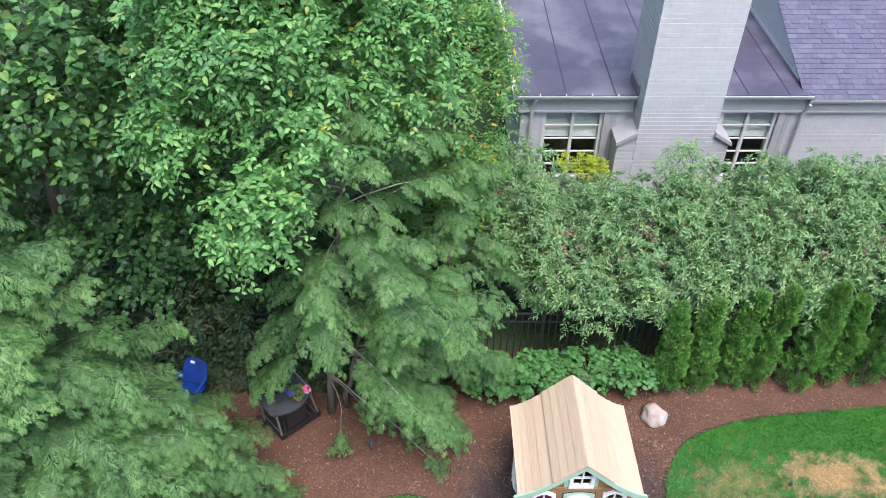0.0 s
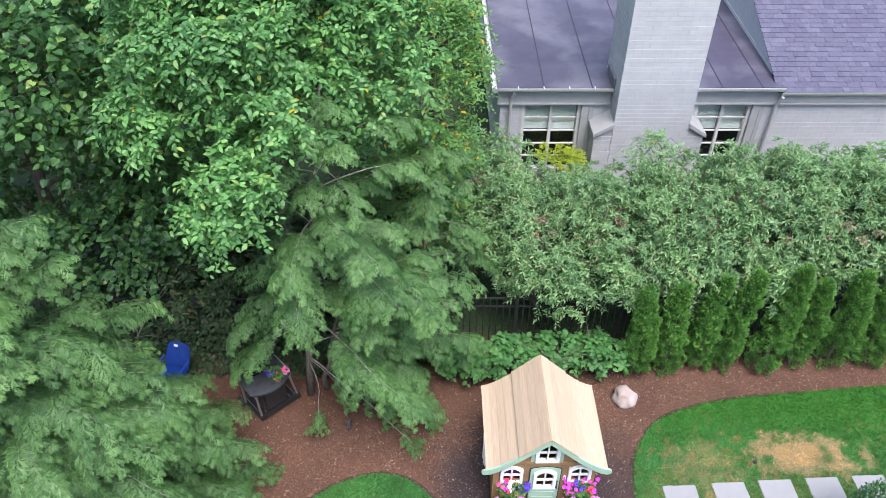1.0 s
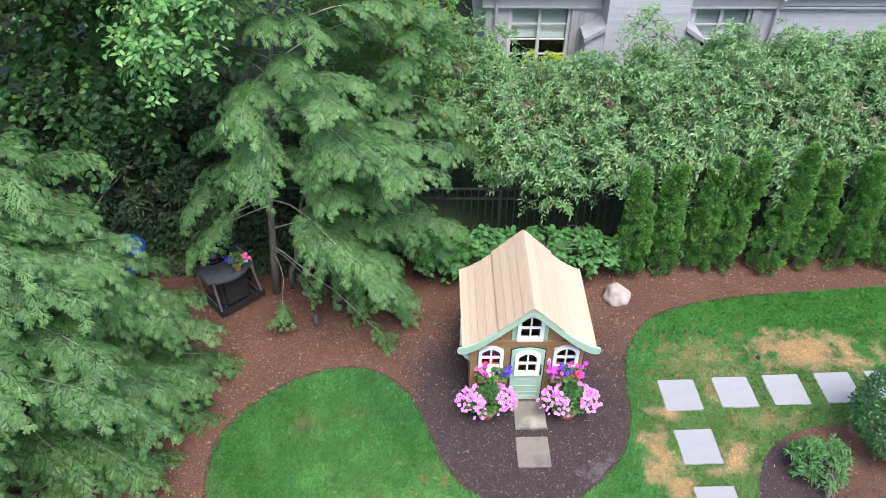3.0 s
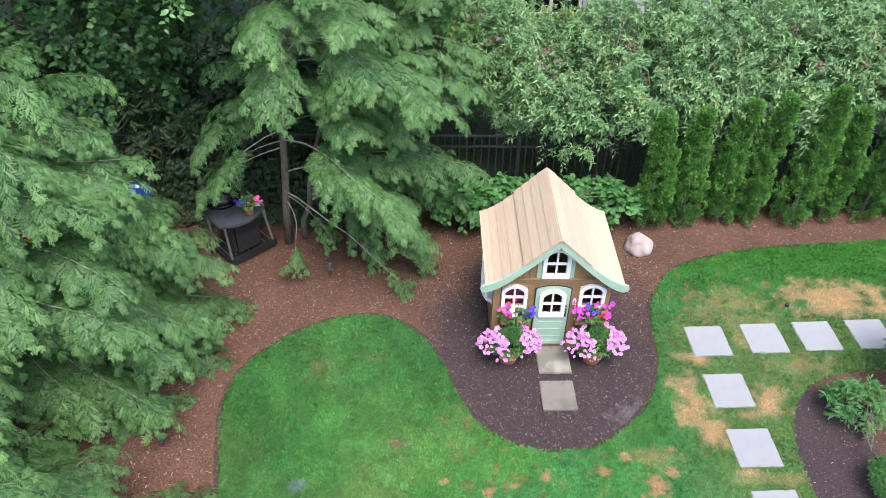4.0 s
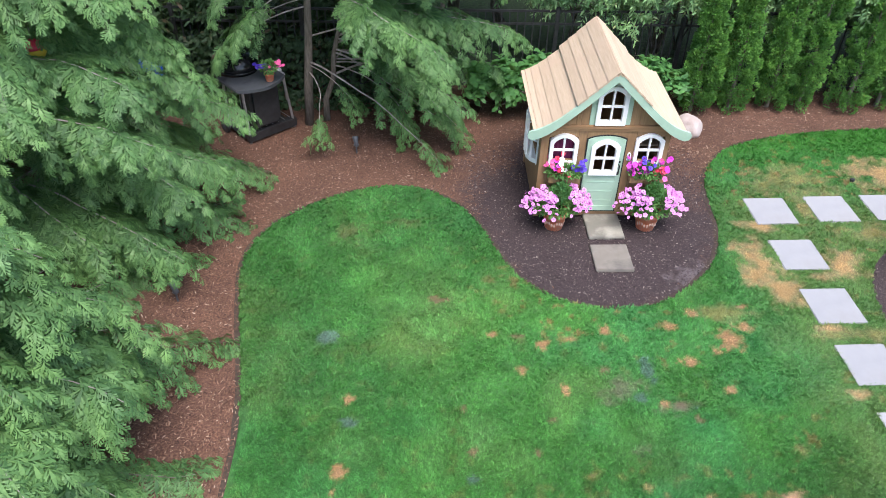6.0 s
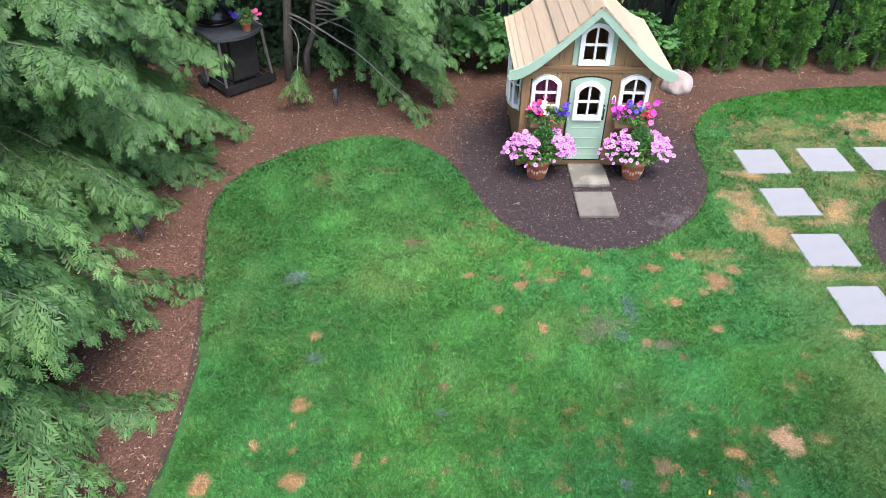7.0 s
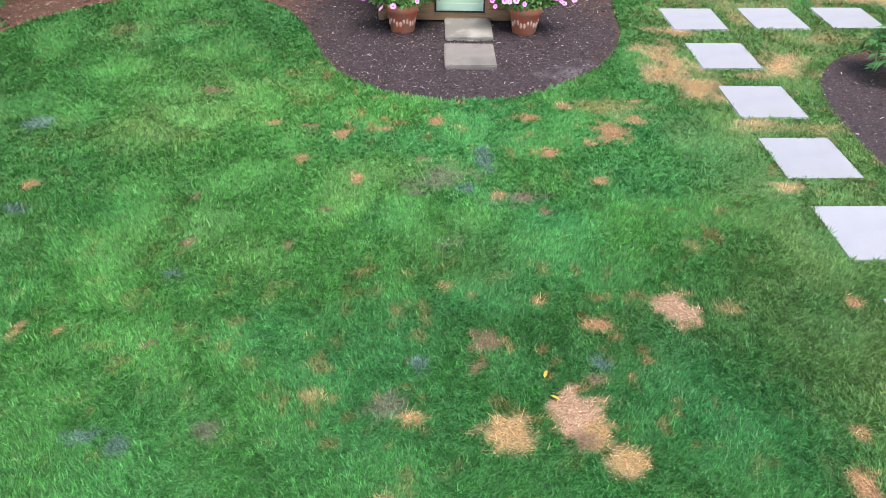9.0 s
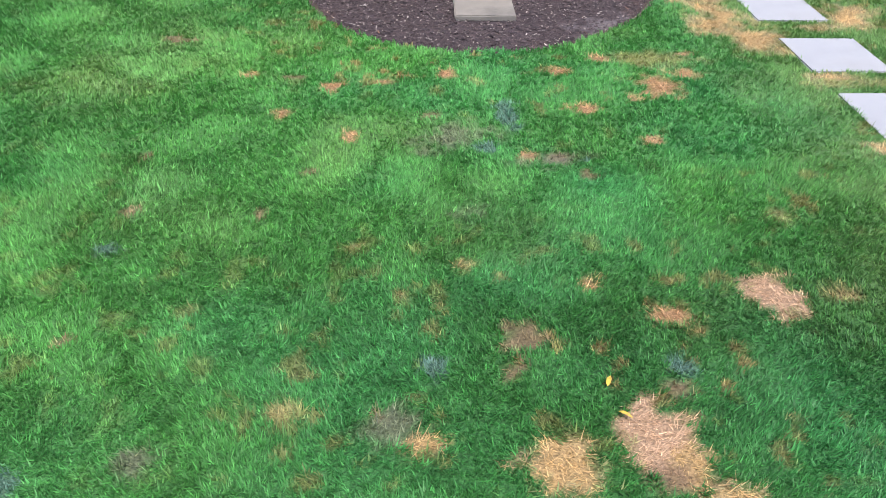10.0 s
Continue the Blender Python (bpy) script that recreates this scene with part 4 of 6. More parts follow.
def arched_window(parent, x0, x1, z0, z1, y, rise=0.07, bar=0.042, name="window"):
    """A white arched frame with a cross of glazing bars."""
    inner = arch(x0 + bar, x1 - bar, z0 + bar, z1 - bar, rise * 0.85)
    w = part(name, ring(bmesh.new(), arch(x0, x1, z0, z1, rise), inner, y - 0.032, y + 0.03), M["white"], parent, "white arched window frame")
    xm, zm = (x0 + x1) / 2, (z0 + z1) / 2 - 0.01
    part("glazing_bar", boxed(xm - 0.011, xm + 0.011, y - 0.02, y + 0.012, z0 + bar, z1 - bar), M["white"], w)
    for a, b in ((x0 + bar, xm - 0.011), (xm + 0.011, x1 - bar)):
        part("glazing_bar", boxed(a, b, y - 0.02, y + 0.012, zm - 0.011, zm + 0.011), M["white"], w)
    return w


def build_playhouse():
    h = thing("playhouse", (0.14, 1.07, 0), "small brown cedar playhouse with mint green door and pale plank roof", "playhouse")
    hw, depth, zb, zw = 0.745, 1.3, 0.1, 1.30
    holes = [(-0.62, -0.345, 0.86, 1.16), (0.385, 0.665, 0.86, 1.18), (-0.215, 0.25, 0.1, 1.19), (-0.12, 0.145, 1.37, 1.79)]
    # front boards, cut round the openings
    cuts = sorted({-hw, hw, -0.66, -0.32, 0.36, 0.69, -0.215, 0.25, -0.135, 0.155, *[round(-hw + 0.1863 * i, 4) for i in range(1, 8)]})
    cuts = [c for i, c in enumerate(cuts) if i == 0 or c - cuts[i - 1] > 0.022 or c in (hw,)]
    for a, b in zip(cuts, cuts[1:]):
        m = (a + b) / 2
        spans = [(zb, 9)]
        for hx0, hx1, hz0, hz1 in holes:
            if hx0 - 0.005 < m < hx1 + 0.005:
                spans = [s for p, q in spans for s in ((p, min(q, hz0)), (max(p, hz1), q)) if s[1] - s[0] > 0.02]
        for p, q in spans:
            bm = bmesh.new()
            if q > 5:
                prism(bm, [(a + 0.002, p), (b - 0.002, p), (b - 0.002, roof_at(b) - 0.02), (a + 0.002, roof_at(a) - 0.02)], 0.0, 0.022)
            else:
                prism(bm, [(a + 0.002, p), (b - 0.002, p), (b - 0.002, q), (a + 0.002, q)], 0.0, 0.022)
            part("wall_board", bm, M["cedar_wall"], h)
    for i in range(8):
        a, b = -hw + i * 2 * hw / 8, -hw + (i + 1) * 2 * hw / 8
        bm = bmesh.new()
        prism(bm, [(a + 0.002, zb), (b - 0.002, zb), (b - 0.002, roof_at(b) - 0.02), (a + 0.002, roof_at(a) - 0.02)], depth - 0.022, depth)
        part("wall_board", bm, M["cedar_wall"], h)
    n = 7
    for i in range(n):
        y0, y1 = 0.024 + i * (depth - 0.048) / n, 0.024 + (i + 1) * (depth - 0.048) / n
        for s in (-1, 1):
            if s < 0 and 0.2 < (y0 + y1) / 2 < 0.8:
                spans = ((zb, 0.72), (1.16, roof_at(hw) - 0.03))
            else:
                spans = ((zb, roof_at(hw) - 0.03),)
            for p, q in spans:
                part("wall_board", boxed(*((-hw, -hw + 0.022) if s < 0 else (hw - 0.022, hw)), y0 + 0.0015, y1 - 0.0015, p, q), M["cedar_wall"], h)
    part("floor_deck", boxed(-hw + 0.01, hw - 0.01, 0.02, depth - 0.02, 0.02, 0.1), M["cedar_beam"], h)
    for s in (-1, 1):
        for yy in (-0.012, depth - 0.04):
            part("corner_post", boxed(s * hw - 0.03 + (0.018 if s < 0 else -0.018), s * hw + 0.03 + (0.018 if s < 0 else -0.018), yy, yy + 0.052, 0.02, roof_at(hw) - 0.05, bevel=0.004), M["cedar_wall"], h)
    part("cross_beam", boxed(-hw - 0.005, hw + 0.005, -0.034, 0.0, 1.285, 1.33, bevel=0.006), M["cedar_beam"], h)
    part("cross_beam", boxed(-hw - 0.005, hw + 0.005, -0.02, 0.0, 1.25, 1.285, bevel=0.004), M["cedar_beam"], h)
    part("base_rail", boxed(-hw, -0.24, -0.02, 0.0, 0.06, 0.14, bevel=0.004), M["cedar_beam"], h)
    part("base_rail", boxed(0.275, hw, -0.02, 0.0, 0.06, 0.14, bevel=0.004), M["cedar_beam"], h)
    # door with an arched top and a window in it
    d = part("door", ring(bmesh.new(), arch(-0.205, 0.24, 0.125, 1.185, 0.05), arch(-0.11, 0.145, 0.7, 1.10, 0.065), -0.018, 0.012), M["mint"], h, "mint green plank door with arched top")
    part("door_surround", ring(bmesh.new(), arch(-0.222, 0.257, 0.105, 1.205, 0.053), arch(-0.207, 0.242, 0.122, 1.188, 0.05), -0.008, 0.02), M["black"], h)
    bm = bmesh.new()
    prism(bm, arch(-0.222, 0.257, 1.13, 1.205, 0.053)[2:] + [(-0.222, 1.25), (0.257, 1.25)], -0.006, -0.0008)
    part("door_head", bm, M["cedar_wall"], h)
    for z in (0.28, 0.415, 0.55):
        part("door_groove", boxed(-0.15, 0.185, -0.0225, -0.018, z - 0.004, z + 0.004), M["mint"], d)
    for a, b in ((-0.2, -0.15), (0.185, 0.235)):
        part("stile", boxed(a, b, -0.024, -0.018, 0.13, 0.66, bevel=0.002), M["mint"], d)
    part("door_rail", boxed(-0.2, 0.235, -0.026, -0.018, 0.13, 0.2, bevel=0.002), M["mint"], d)
    arched_window(d, -0.155, 0.185, 0.665, 1.145, -0.02, 0.09, 0.048)
    hd = bmesh.new()
    rod(hd, (0.205, -0.05, 0.68), (0.205, -0.05, 0.81), 0.008)
    rod(hd, (0.205, -0.05, 0.69), (0.205, -0.015, 0.69), 0.007)
    rod(hd, (0.205, -0.05, 0.80), (0.205, -0.015, 0.80), 0.007)
    box(hd, 0.19, 0.22, -0.024, -0.018, 0.655, 0.70, 0.004)
    box(hd, 0.193, 0.217, -0.03, -0.018, 0.83, 0.855, 0.004)
    part("handle", hd, M["black"], d, "black iron pull handle")
    # front windows and the gable window between green boards
    arched_window(h, -0.65, -0.315, 0.80, 1.215, -0.005, 0.09, 0.045)
    arched_window(h, 0.355, 0.695, 0.80, 1.225, -0.005, 0.09, 0.045)
    arched_window(h, -0.165, 0.185, 1.34, 1.83, -0.012, 0.085, 0.05)
    for a, b in ((-0.225, -0.165), (0.185, 0.245)):
        bm = bmesh.new()
        prism(bm, [(a, 1.335), (b, 1.335), (b, roof_at(b) - 0.03), (a, roof_at(a) - 0.03)], -0.014, 0.0)
        part("shutter_board", bm, M["mint"], h)
    bm = bmesh.new()
    prism(bm, arch(-0.165, 0.185, 1.8, 1.9, 0.06), -0.008, 0.0)
    part("shutter_board", bm, M["mint"], h)
    part("plaque", ring(bmesh.new(), arch(0.285, 0.33, 0.86, 0.965, 0.03, 6), arch(0.296, 0.319, 0.872, 0.95, 0.02, 6), -0.02, -0.002), M["white"], h, "small white plaque beside the door")
    # bowed white side window
    bow = [(0.24, 0.0), (0.3, -0.075), (0.4, -0.115), (0.5, -0.125), (0.6, -0.115), (0.7, -0.075), (0.76, 0.0)]
    bm = bmesh.new()
    prism(bm, [(-hw + u, y) for y, u in bow], 0.64, 0.70, "xy")
    prism(bm, [(-hw + u, y) for y, u in bow], 1.18, 1.23, "xy")
    for y, u in bow[1:-1:1]:
        box(bm, -hw + u - 0.012, -hw + u + 0.012, y - 0.012, y + 0.012, 0.69, 1.19)
    box(bm, -hw - 0.012, -hw + 0.02, 0.22, 0.27, 0.64, 1.23)
    box(bm, -hw - 0.012, -hw + 0.02, 0.73, 0.78, 0.64, 1.23)
    for (ya, ua), (yb, ub) in zip(bow, bow[1:]):
        rod(bm, (-hw + ua, ya, 0.95), (-hw + ub, yb, 0.95), 0.011, 6)
    part("bow_window", bm, M["white"], h, "white bowed side window")
    # interior: back of the room stays dim; a folded magenta curtain and a shelf show in the windows
    bm = bmesh.new()
    pts = [(-0.66 + 0.028 * i, 0.05 + (0.018 if i % 2 else 0.0)) for i in range(13)]
    prism(bm, pts + [(x, y + 0.006) for x, y in pts[::-1]], 0.7, 1.24, "xy")
    part("curtain", bm, M["curtain"], h, "folded plum curtain inside the window")
    part("shelf", boxed(0.36, 0.72, 0.25, 0.45, 0.9, 0.92), M["cedar_roof"], h)
    # plank roof, in two overlapping panels a side
    me = {}
    for s in (-1, 1):
        k = 0
        for (a, za), (b, zb2) in zip(ROOF, ROOF[1:]):
            L = math.hypot(b - a, zb2 - za)
            m = max(1, round(L / 0.135))
            for i in range(m):
                u0, u1 = a + (b - a) * i / m, a + (b - a) * (i + 1) / m
                q0, q1 = za + (zb2 - za) * i / m, za + (zb2 - za) * (i + 1) / m
                upper = a < 0.4
                lift = 0.022 if upper else 0.0
                t = 0.018
                nx, nz = (za - zb2) / L, (b - a) / L
                e = 0.004 / L * (b - a)
                bm = bmesh.new()
                y0 = -0.156 if upper else -0.117
                low = 0.011
                quad = [(u0 + nx * (lift - low), q0 + nz * (lift - low)), (u1 - e + nx * lift, q1 + nz * lift), (u1 - e + nx * (lift + t), q1 + nz * (lift + t)), (u0 + nx * (lift + t - low), q0 + nz * (lift + t - low))]
                prism(bm, [(s * x, z) for x, z in quad], y0 + 0.0015 * ((k * 7) % 3), depth + 0.1)
                part("roof_plank", bm, M["cedar_roof"], h)
                k += 1
    bm = prism(bmesh.new(), [(-0.03, 2.0), (0, 2.03), (0.03, 2.0), (0.034, 2.03), (0, 2.066), (-0.034, 2.03)], -0.156, depth + 0.1)
    part("ridge_cap", bm, M["cedar_roof"], h)
    for y0, y1 in ((-0.15, -0.118), (depth + 0.07, depth + 0.1)):
        for s in (-1, 1):
            top = [(s * u, z + (0.017 if y0 < 0 else 0.006)) for u, z in ROOF] + [(s * 0.93, 1.308)]
            bot = [(s * 0.945, 1.265), (s * 0.925, 1.22), (s * 0.87, 1.205), (s * 0.80, 1.23), (s * 0.70, 1.287), (s * 0.58, 1.38), (s * 0.4, 1.545), (s * 0.2, 1.74), (0, 1.935)]
            if y0 > 0:
                top, bot = top[:-1], [(s * 0.885, 1.28)] + bot[3:]
            bm = bmesh.new()
            prism(bm, top + bot, y0, y1)
            if y0 < 0:
                part("bargeboard", bm, M["mint"], h, "curved mint green bargeboard")
            else:
                part("bargeboard", bm, M["cedar_roof"], h)
    return h


build_playhouse()


# ---- rock ----
def build_rock(x, y, a, b, c, seed, label):
    bm = bmesh.new()
    bmesh.ops.create_icosphere(bm, subdivisions=4, radius=1)
    for v in bm.verts:
        p = v.co.copy()
        for n in (Vector((0.8, 0.2, 0.55)), Vector((-0.7, -0.5, 0.5)), Vector((-0.2, 0.1, 1)), Vector((0.3, -0.9, 0.35)), Vector((-0.9, 0.4, 0.2))):
            n = n.normalized()
            e = p.dot(n) - 0.8
            if e > 0:
                p -= n * e * 0.75
        p *= 1 + 0.2 * noise.noise(v.co * 1.3 + Vector((seed, 0, 0))) + 0.04 * noise.noise(v.co * 5)
        v.co = Vector((p.x * a, p.y * b, p.z * c))
    ob = part("boulder", bm, M["rock"], smooth=True)
    ob.matrix_world = pose(x, y, c * 0.55, 0, 0, 25)
    return tagged(ob, label, "rock")


build_rock(1.88, 3.2, 0.21, 0.215, 0.18, 8, "pinkish white granite boulder lying on the mulch")


# ---- barbecue ----
def build_grill():
    """A black kettle barbecue in a cart with a curved work shelf."""
    a = 42.0
    g = thing("barbecue_cart", pose(-4.2, 3.0, 0, 0, 0, a), "black kettle barbecue in a wheeled cart on the mulch", "barbecue")
    # local x along the front, y to the back
    pts = [(-0.48 + 0.76 * i / 14, -0.1 - 0.15 * math.sin(math.pi * i / 14)) for i in range(15)] + [(0.28, 0.45), (0.2, 0.45)] + [(-0.1 + 0.3 * math.cos(math.pi * i / 12), 0.47 - 0.28 * math.sin(math.pi * i / 12)) for i in range(1, 12)] + [(-0.4, 0.45), (-0.48, 0.45)]
    bm = prism(bmesh.new(), pts, 0.875, 0.92, "xy")
    bmesh.ops.bevel(bm, geom=list(bm.edges), offset=0.01, segments=2, affect="EDGES")
    part("shelf", bm, M["plastic_dark"], g, "charcoal grey curved work shelf")
    for x in (-0.36, 0.36):
        bm = bmesh.new()
        rod(bm, (x * 1.03 + 0.05, 0.03, 0.0), (x * 0.9 - 0.08, -0.1, 0.88), 0.019)
        part("leg", bm, M["steel"], g, "dull steel tube leg")
        bm = bmesh.new()
        rod(bm, (x, 0.5, 0.08), (x * 0.9 - 0.08, 0.42, 0.88), 0.019)
        part("leg", bm, M["steel"], g, "dull steel tube leg")
    part("bottom_tray", boxed(-0.36, 0.44, -0.02, 0.09, 0.03, 0.17, bevel=0.012), M["black"], g)
    part("bottom_tray", boxed(-0.37, 0.37, 0.06, 0.55, 0.07, 0.1), M["black"], g)
    bm = bmesh.new()
    for i in range(8):
        rod(bm, (-0.34 + i * 0.097, 0.0, 0.19), (-0.34 + i * 0.097, 0.5, 0.19), 0.004, 5)
    part("wire_rack", bm, M["steel"], g)
    bm = boxed(-0.27, 0.2, -0.04, 0.3, 0.2, 0.872, bevel=0.05)
    part("charcoal_bin", bm, M["black"], g, smooth=False)
    for x in (-0.42, 0.42):
        bm = bmesh.new()
        bmesh.ops.create_cone(bm, cap_ends=True, segments=24, radius1=0.1, radius2=0.1, depth=0.045, matrix=pose(x, 0.54, 0.1, 0, 90, 0))
        bmesh.ops.bevel(bm, geom=list(bm.edges), offset=0.008, segments=1, affect="EDGES")
        w = part("wheel", bm, M["black"], g)
        bm = bmesh.new()
        bmesh.ops.create_cone(bm, cap_ends=True, segments=16, radius1=0.045, radius2=0.045, depth=0.055, matrix=pose(x, 0.54, 0.1, 0, 90, 0))
        part("hub", bm, M["plastic_dark"], w)
    k = [(0.02, 0.62), (0.14, 0.65), (0.23, 0.73), (0.275, 0.84), (0.285, 0.93), (0.292, 0.935), (0.292, 0.955), (0.285, 0.96)]
    bm = lathe(bmesh.new(), k, 32)
    bmesh.ops.translate(bm, vec=(-0.1, 0.5, 0), verts=bm.verts)
    part("kettle_bowl", bm, M["enamel"], g, "black enamel kettle bowl", smooth=True)
    k = [(0.29, 0.962), (0.283, 1.02), (0.25, 1.09), (0.19, 1.145), (0.11, 1.18), (0.02, 1.19)]
    bm = lathe(bmesh.new(), k, 32)
    bmesh.ops.translate(bm, vec=(-0.1, 0.5, 0), verts=bm.verts)
    lid = part("kettle_lid", bm, M["enamel"], g, "glossy black domed lid", smooth=True)
    bm = bmesh.new()
    rod(bm, (-0.18, 0.45, 1.22), (-0.02, 0.45, 1.22), 0.012)
    rod(bm, (-0.17, 0.45, 1.22), (-0.17, 0.48, 1.17), 0.007)
    rod(bm, (-0.03, 0.45, 1.22), (-0.03, 0.48, 1.17), 0.007)
    part("lid_handle", bm, M["plastic_dark"], lid)
    bm = bmesh.new()
    rod(bm, (-0.1, 0.5, 0.62), (-0.1, 0.5, 0.1), 0.05)
    part("ash_pot", bm, M["steel"], g)
    bm = bmesh.new()
    rod(bm, (0.3, -0.05, 0.9), (0.3, 0.42, 0.9), 0.014)
    part("towel_rail", bm, M["steel"], g)
    tn = bmesh.new()
    rod(tn, (0.32, 0.0, 0.9), (0.34, 0.0, 0.45), 0.008)
    rod(tn, (0.32, 0.04, 0.9), (0.345, 0.05, 0.45), 0.008)
    part("tongs", tn, M["steel"], g, "steel tongs hanging from the shelf")
    return g


build_grill()


# ---- chair ----
def build_chair():
    c = thing("garden_chair", pose(-6.13, 3.52, 0, 0, 0, -18) @ Matrix.Scale(0.88, 4), "blue plastic garden chair standing by the fence", "chair")
    bm = bmesh.new()
    n = 8
    rows = []
    for i in range(n + 1):
        v = i / n
        row = []
        for j in range(n + 1):
            u = j / n * 2 - 1
            row.append(bm.verts.new((u * 0.26, -0.2 + 0.42 * v, 0.43 - 0.02 * math.sin(math.pi * v) + 0.02 * u * u)))
        rows.append(row)
    for a, b in zip(rows, rows[1:]):
        for i in range(n):
            bm.faces.new((a[i], a[i + 1], b[i + 1], b[i]))
    bmesh.ops.solidify(bm, geom=list(bm.faces), thickness=0.012)
    part("seat", bm, M["blue"], c)
    bm = bmesh.new()
    rows = []
    for i in range(n + 1):
        v = i / n
        row = []
        for j in range(n + 1):
            u = j / n * 2 - 1
            wdt = 0.27 * (1 - 0.15 * v ** 4)
            row.append(bm.verts.new((u * wdt, 0.22 + 0.26 * v - 0.05 * u * u, 0.45 + 0.44 * v - 0.03 * u * u * v)))
        rows.append(row)
    for a, b in zip(rows, rows[1:]):
        for i in range(n):
            bm.faces.new((a[i], a[i + 1], b[i + 1], b[i]))
    bmesh.ops.solidify(bm, geom=list(bm.faces), thickness=0.012)
    bk = part("backrest", bm, M["blue"], c)
    bm = boxed(-0.045, 0.045, -0.004, 0.004, -0.025, 0.025)
    bmesh.ops.transform(bm, matrix=pose(-0.08, 0.413, 0.825, -30, 0, 0), verts=bm.verts)
    part("sticker", bm, M["white"], bk, "small white sticker")
    for x in (-0.24, 0.24):
        for y, t in ((-0.17, -0.22), (0.2, 0.28)):
            bm = bmesh.new()
            rod(bm, (x, y, 0.43), (x * 1.12, t, 0.0), 0.018)
            part("leg", bm, M["black"], c)
        bm = bmesh.new()
        rod(bm, (x * 1.15, -0.15, 0.64), (x * 1.15, 0.24, 0.66), 0.02)
        rod(bm, (x * 1.15, -0.15, 0.64), (x * 1.12, -0.18, 0.42), 0.016)
        part("armrest", bm, M["blue"], c)


build_chair()


# ---- flowers ----
def blossom_mesh(key, r=0.03):
    """A petunia: five joined petals flaring from a throat."""
    V, T = [(0, 0, -0.55)], []
    n = 10
    for i in range(n):
        a = 2 * math.pi * i / n
        V.append((0.25 * math.cos(a), 0.25 * math.sin(a), -0.12))
    for i in range(n):
        a = 2 * math.pi * i / n
        q = 1.0 if i % 2 == 0 else 0.84
        V.append((q * math.cos(a), q * math.sin(a), 0.05 if i % 2 == 0 else -0.03))
    for i in range(n):
        j = (i + 1) % n
        T += [(0, 1 + i, 1 + j), (1 + i, 11 + i, 11 + j), (1 + i, 11 + j, 1 + j)]
    me = tri_mesh("blossom", np.array(V) * r, T)
    me.materials.append(M[key])
    me.materials.append(M["eye"] if key == "pink" else M[key])
    me.polygons.foreach_set("material_index", np.array([1, 0, 0] * n, np.int32))
    return me


BLOSSOMS = {k: blossom_mesh(k, r) for k, r in (("pink", 0.028), ("whitepetal", 0.036), ("violet", 0.034), ("magenta", 0.036), ("red", 0.034), ("rose", 0.033))}
LEAF = ([(0, 0, -0.03), (0.24, 0.42, 0.05), (0.24, -0.42, 0.05), (0.62, 0.42, 0.04), (0.62, -0.42, 0.04), (1, 0, -0.12)], [(0, 2, 1), (1, 2, 4), (1, 4, 3), (3, 4, 5)])


def put_blossoms(parent, rng, spots, n_out=(0, -0.6, 0.75)):
    for key, x, y, z in spots:
        ob = part("blossom", BLOSSOMS[key], M[key], parent)
        d = Vector(n_out) + Vector(rng.normal(0, 0.4, 3))
        d = d.normalized()
        ob.matrix_local = Matrix.Translation((x, y, z)) @ d.to_track_quat("Z", "Y").to_matrix().to_4x4() @ Matrix.Rotation(rng.uniform(0, 6), 4, "Z") @ Matrix.Scale(rng.uniform(0.8, 1.15), 4)


def leafy(rng, centre, radii, n, size, drop=0.0):
    """A loose cushion of small leaves."""
    D = unit(rng.normal(size=(n, 3)))
    D[:, 2] = np.abs(D[:, 2]) * np.where(rng.random(n) < 0.25, -0.6, 1)
    O = np.array(centre) + D * np.array(radii) * rng.uniform(0.45, 1.0, (n, 1)) ** 0.6
    O[:, 2] -= drop * (np.hypot(D[:, 0], D[:, 1])) ** 2
    X = D + rng.normal(0, 0.6, (n, 3))
    N = np.array([0, 0, 1.0]) + rng.normal(0, 0.5, (n, 3))
    L = size * rng.uniform(0.6, 1.3, n)
    return scatter(*LEAF, O, X, N, np.stack([L, L * 0.5], 1))


def terracotta_pot(name, r, h, m, label, motif=True):
    t = thing(name, m, label, "flower pot")
    prof = [(r * 0.66, 0), (r * 0.7, 0.004), (r * 0.9, h * 0.74), (r, h * 0.75), (r * 1.03, h * 0.98), (r * 1.0, h), (r * 0.9, h), (r * 0.88, h * 0.9)]
    pot = part("pot", lathe(bmesh.new(), prof, 24), M["terracotta"], t, "terracotta pot", smooth=True)
    bm = bmesh.new()
    bmesh.ops.create_circle(bm, cap_ends=True, segments=20, radius=r * 0.9, matrix=Matrix.Translation((0, 0, h * 0.91)))
    part("soil", bm, M["soil"], t)
    if motif:
        for k in range(5):
            bm = bmesh.new()
            a = -math.pi / 2 + (k - 2) * 0.5
            for q in (-1, 1):
                bmesh.ops.create_uvsphere(bm, u_segments=8, v_segments=6, radius=0.012, matrix=Matrix.Translation((r * 0.775 * math.cos(a + q * 0.12), r * 0.775 * math.sin(a + q * 0.12), h * (0.42 + 0.05 * q * (-1) ** k))) @ Matrix.Diagonal((1.2, 1.2, 2.6, 1)))
            part("motif", bm, M["motif"], pot)
    return t


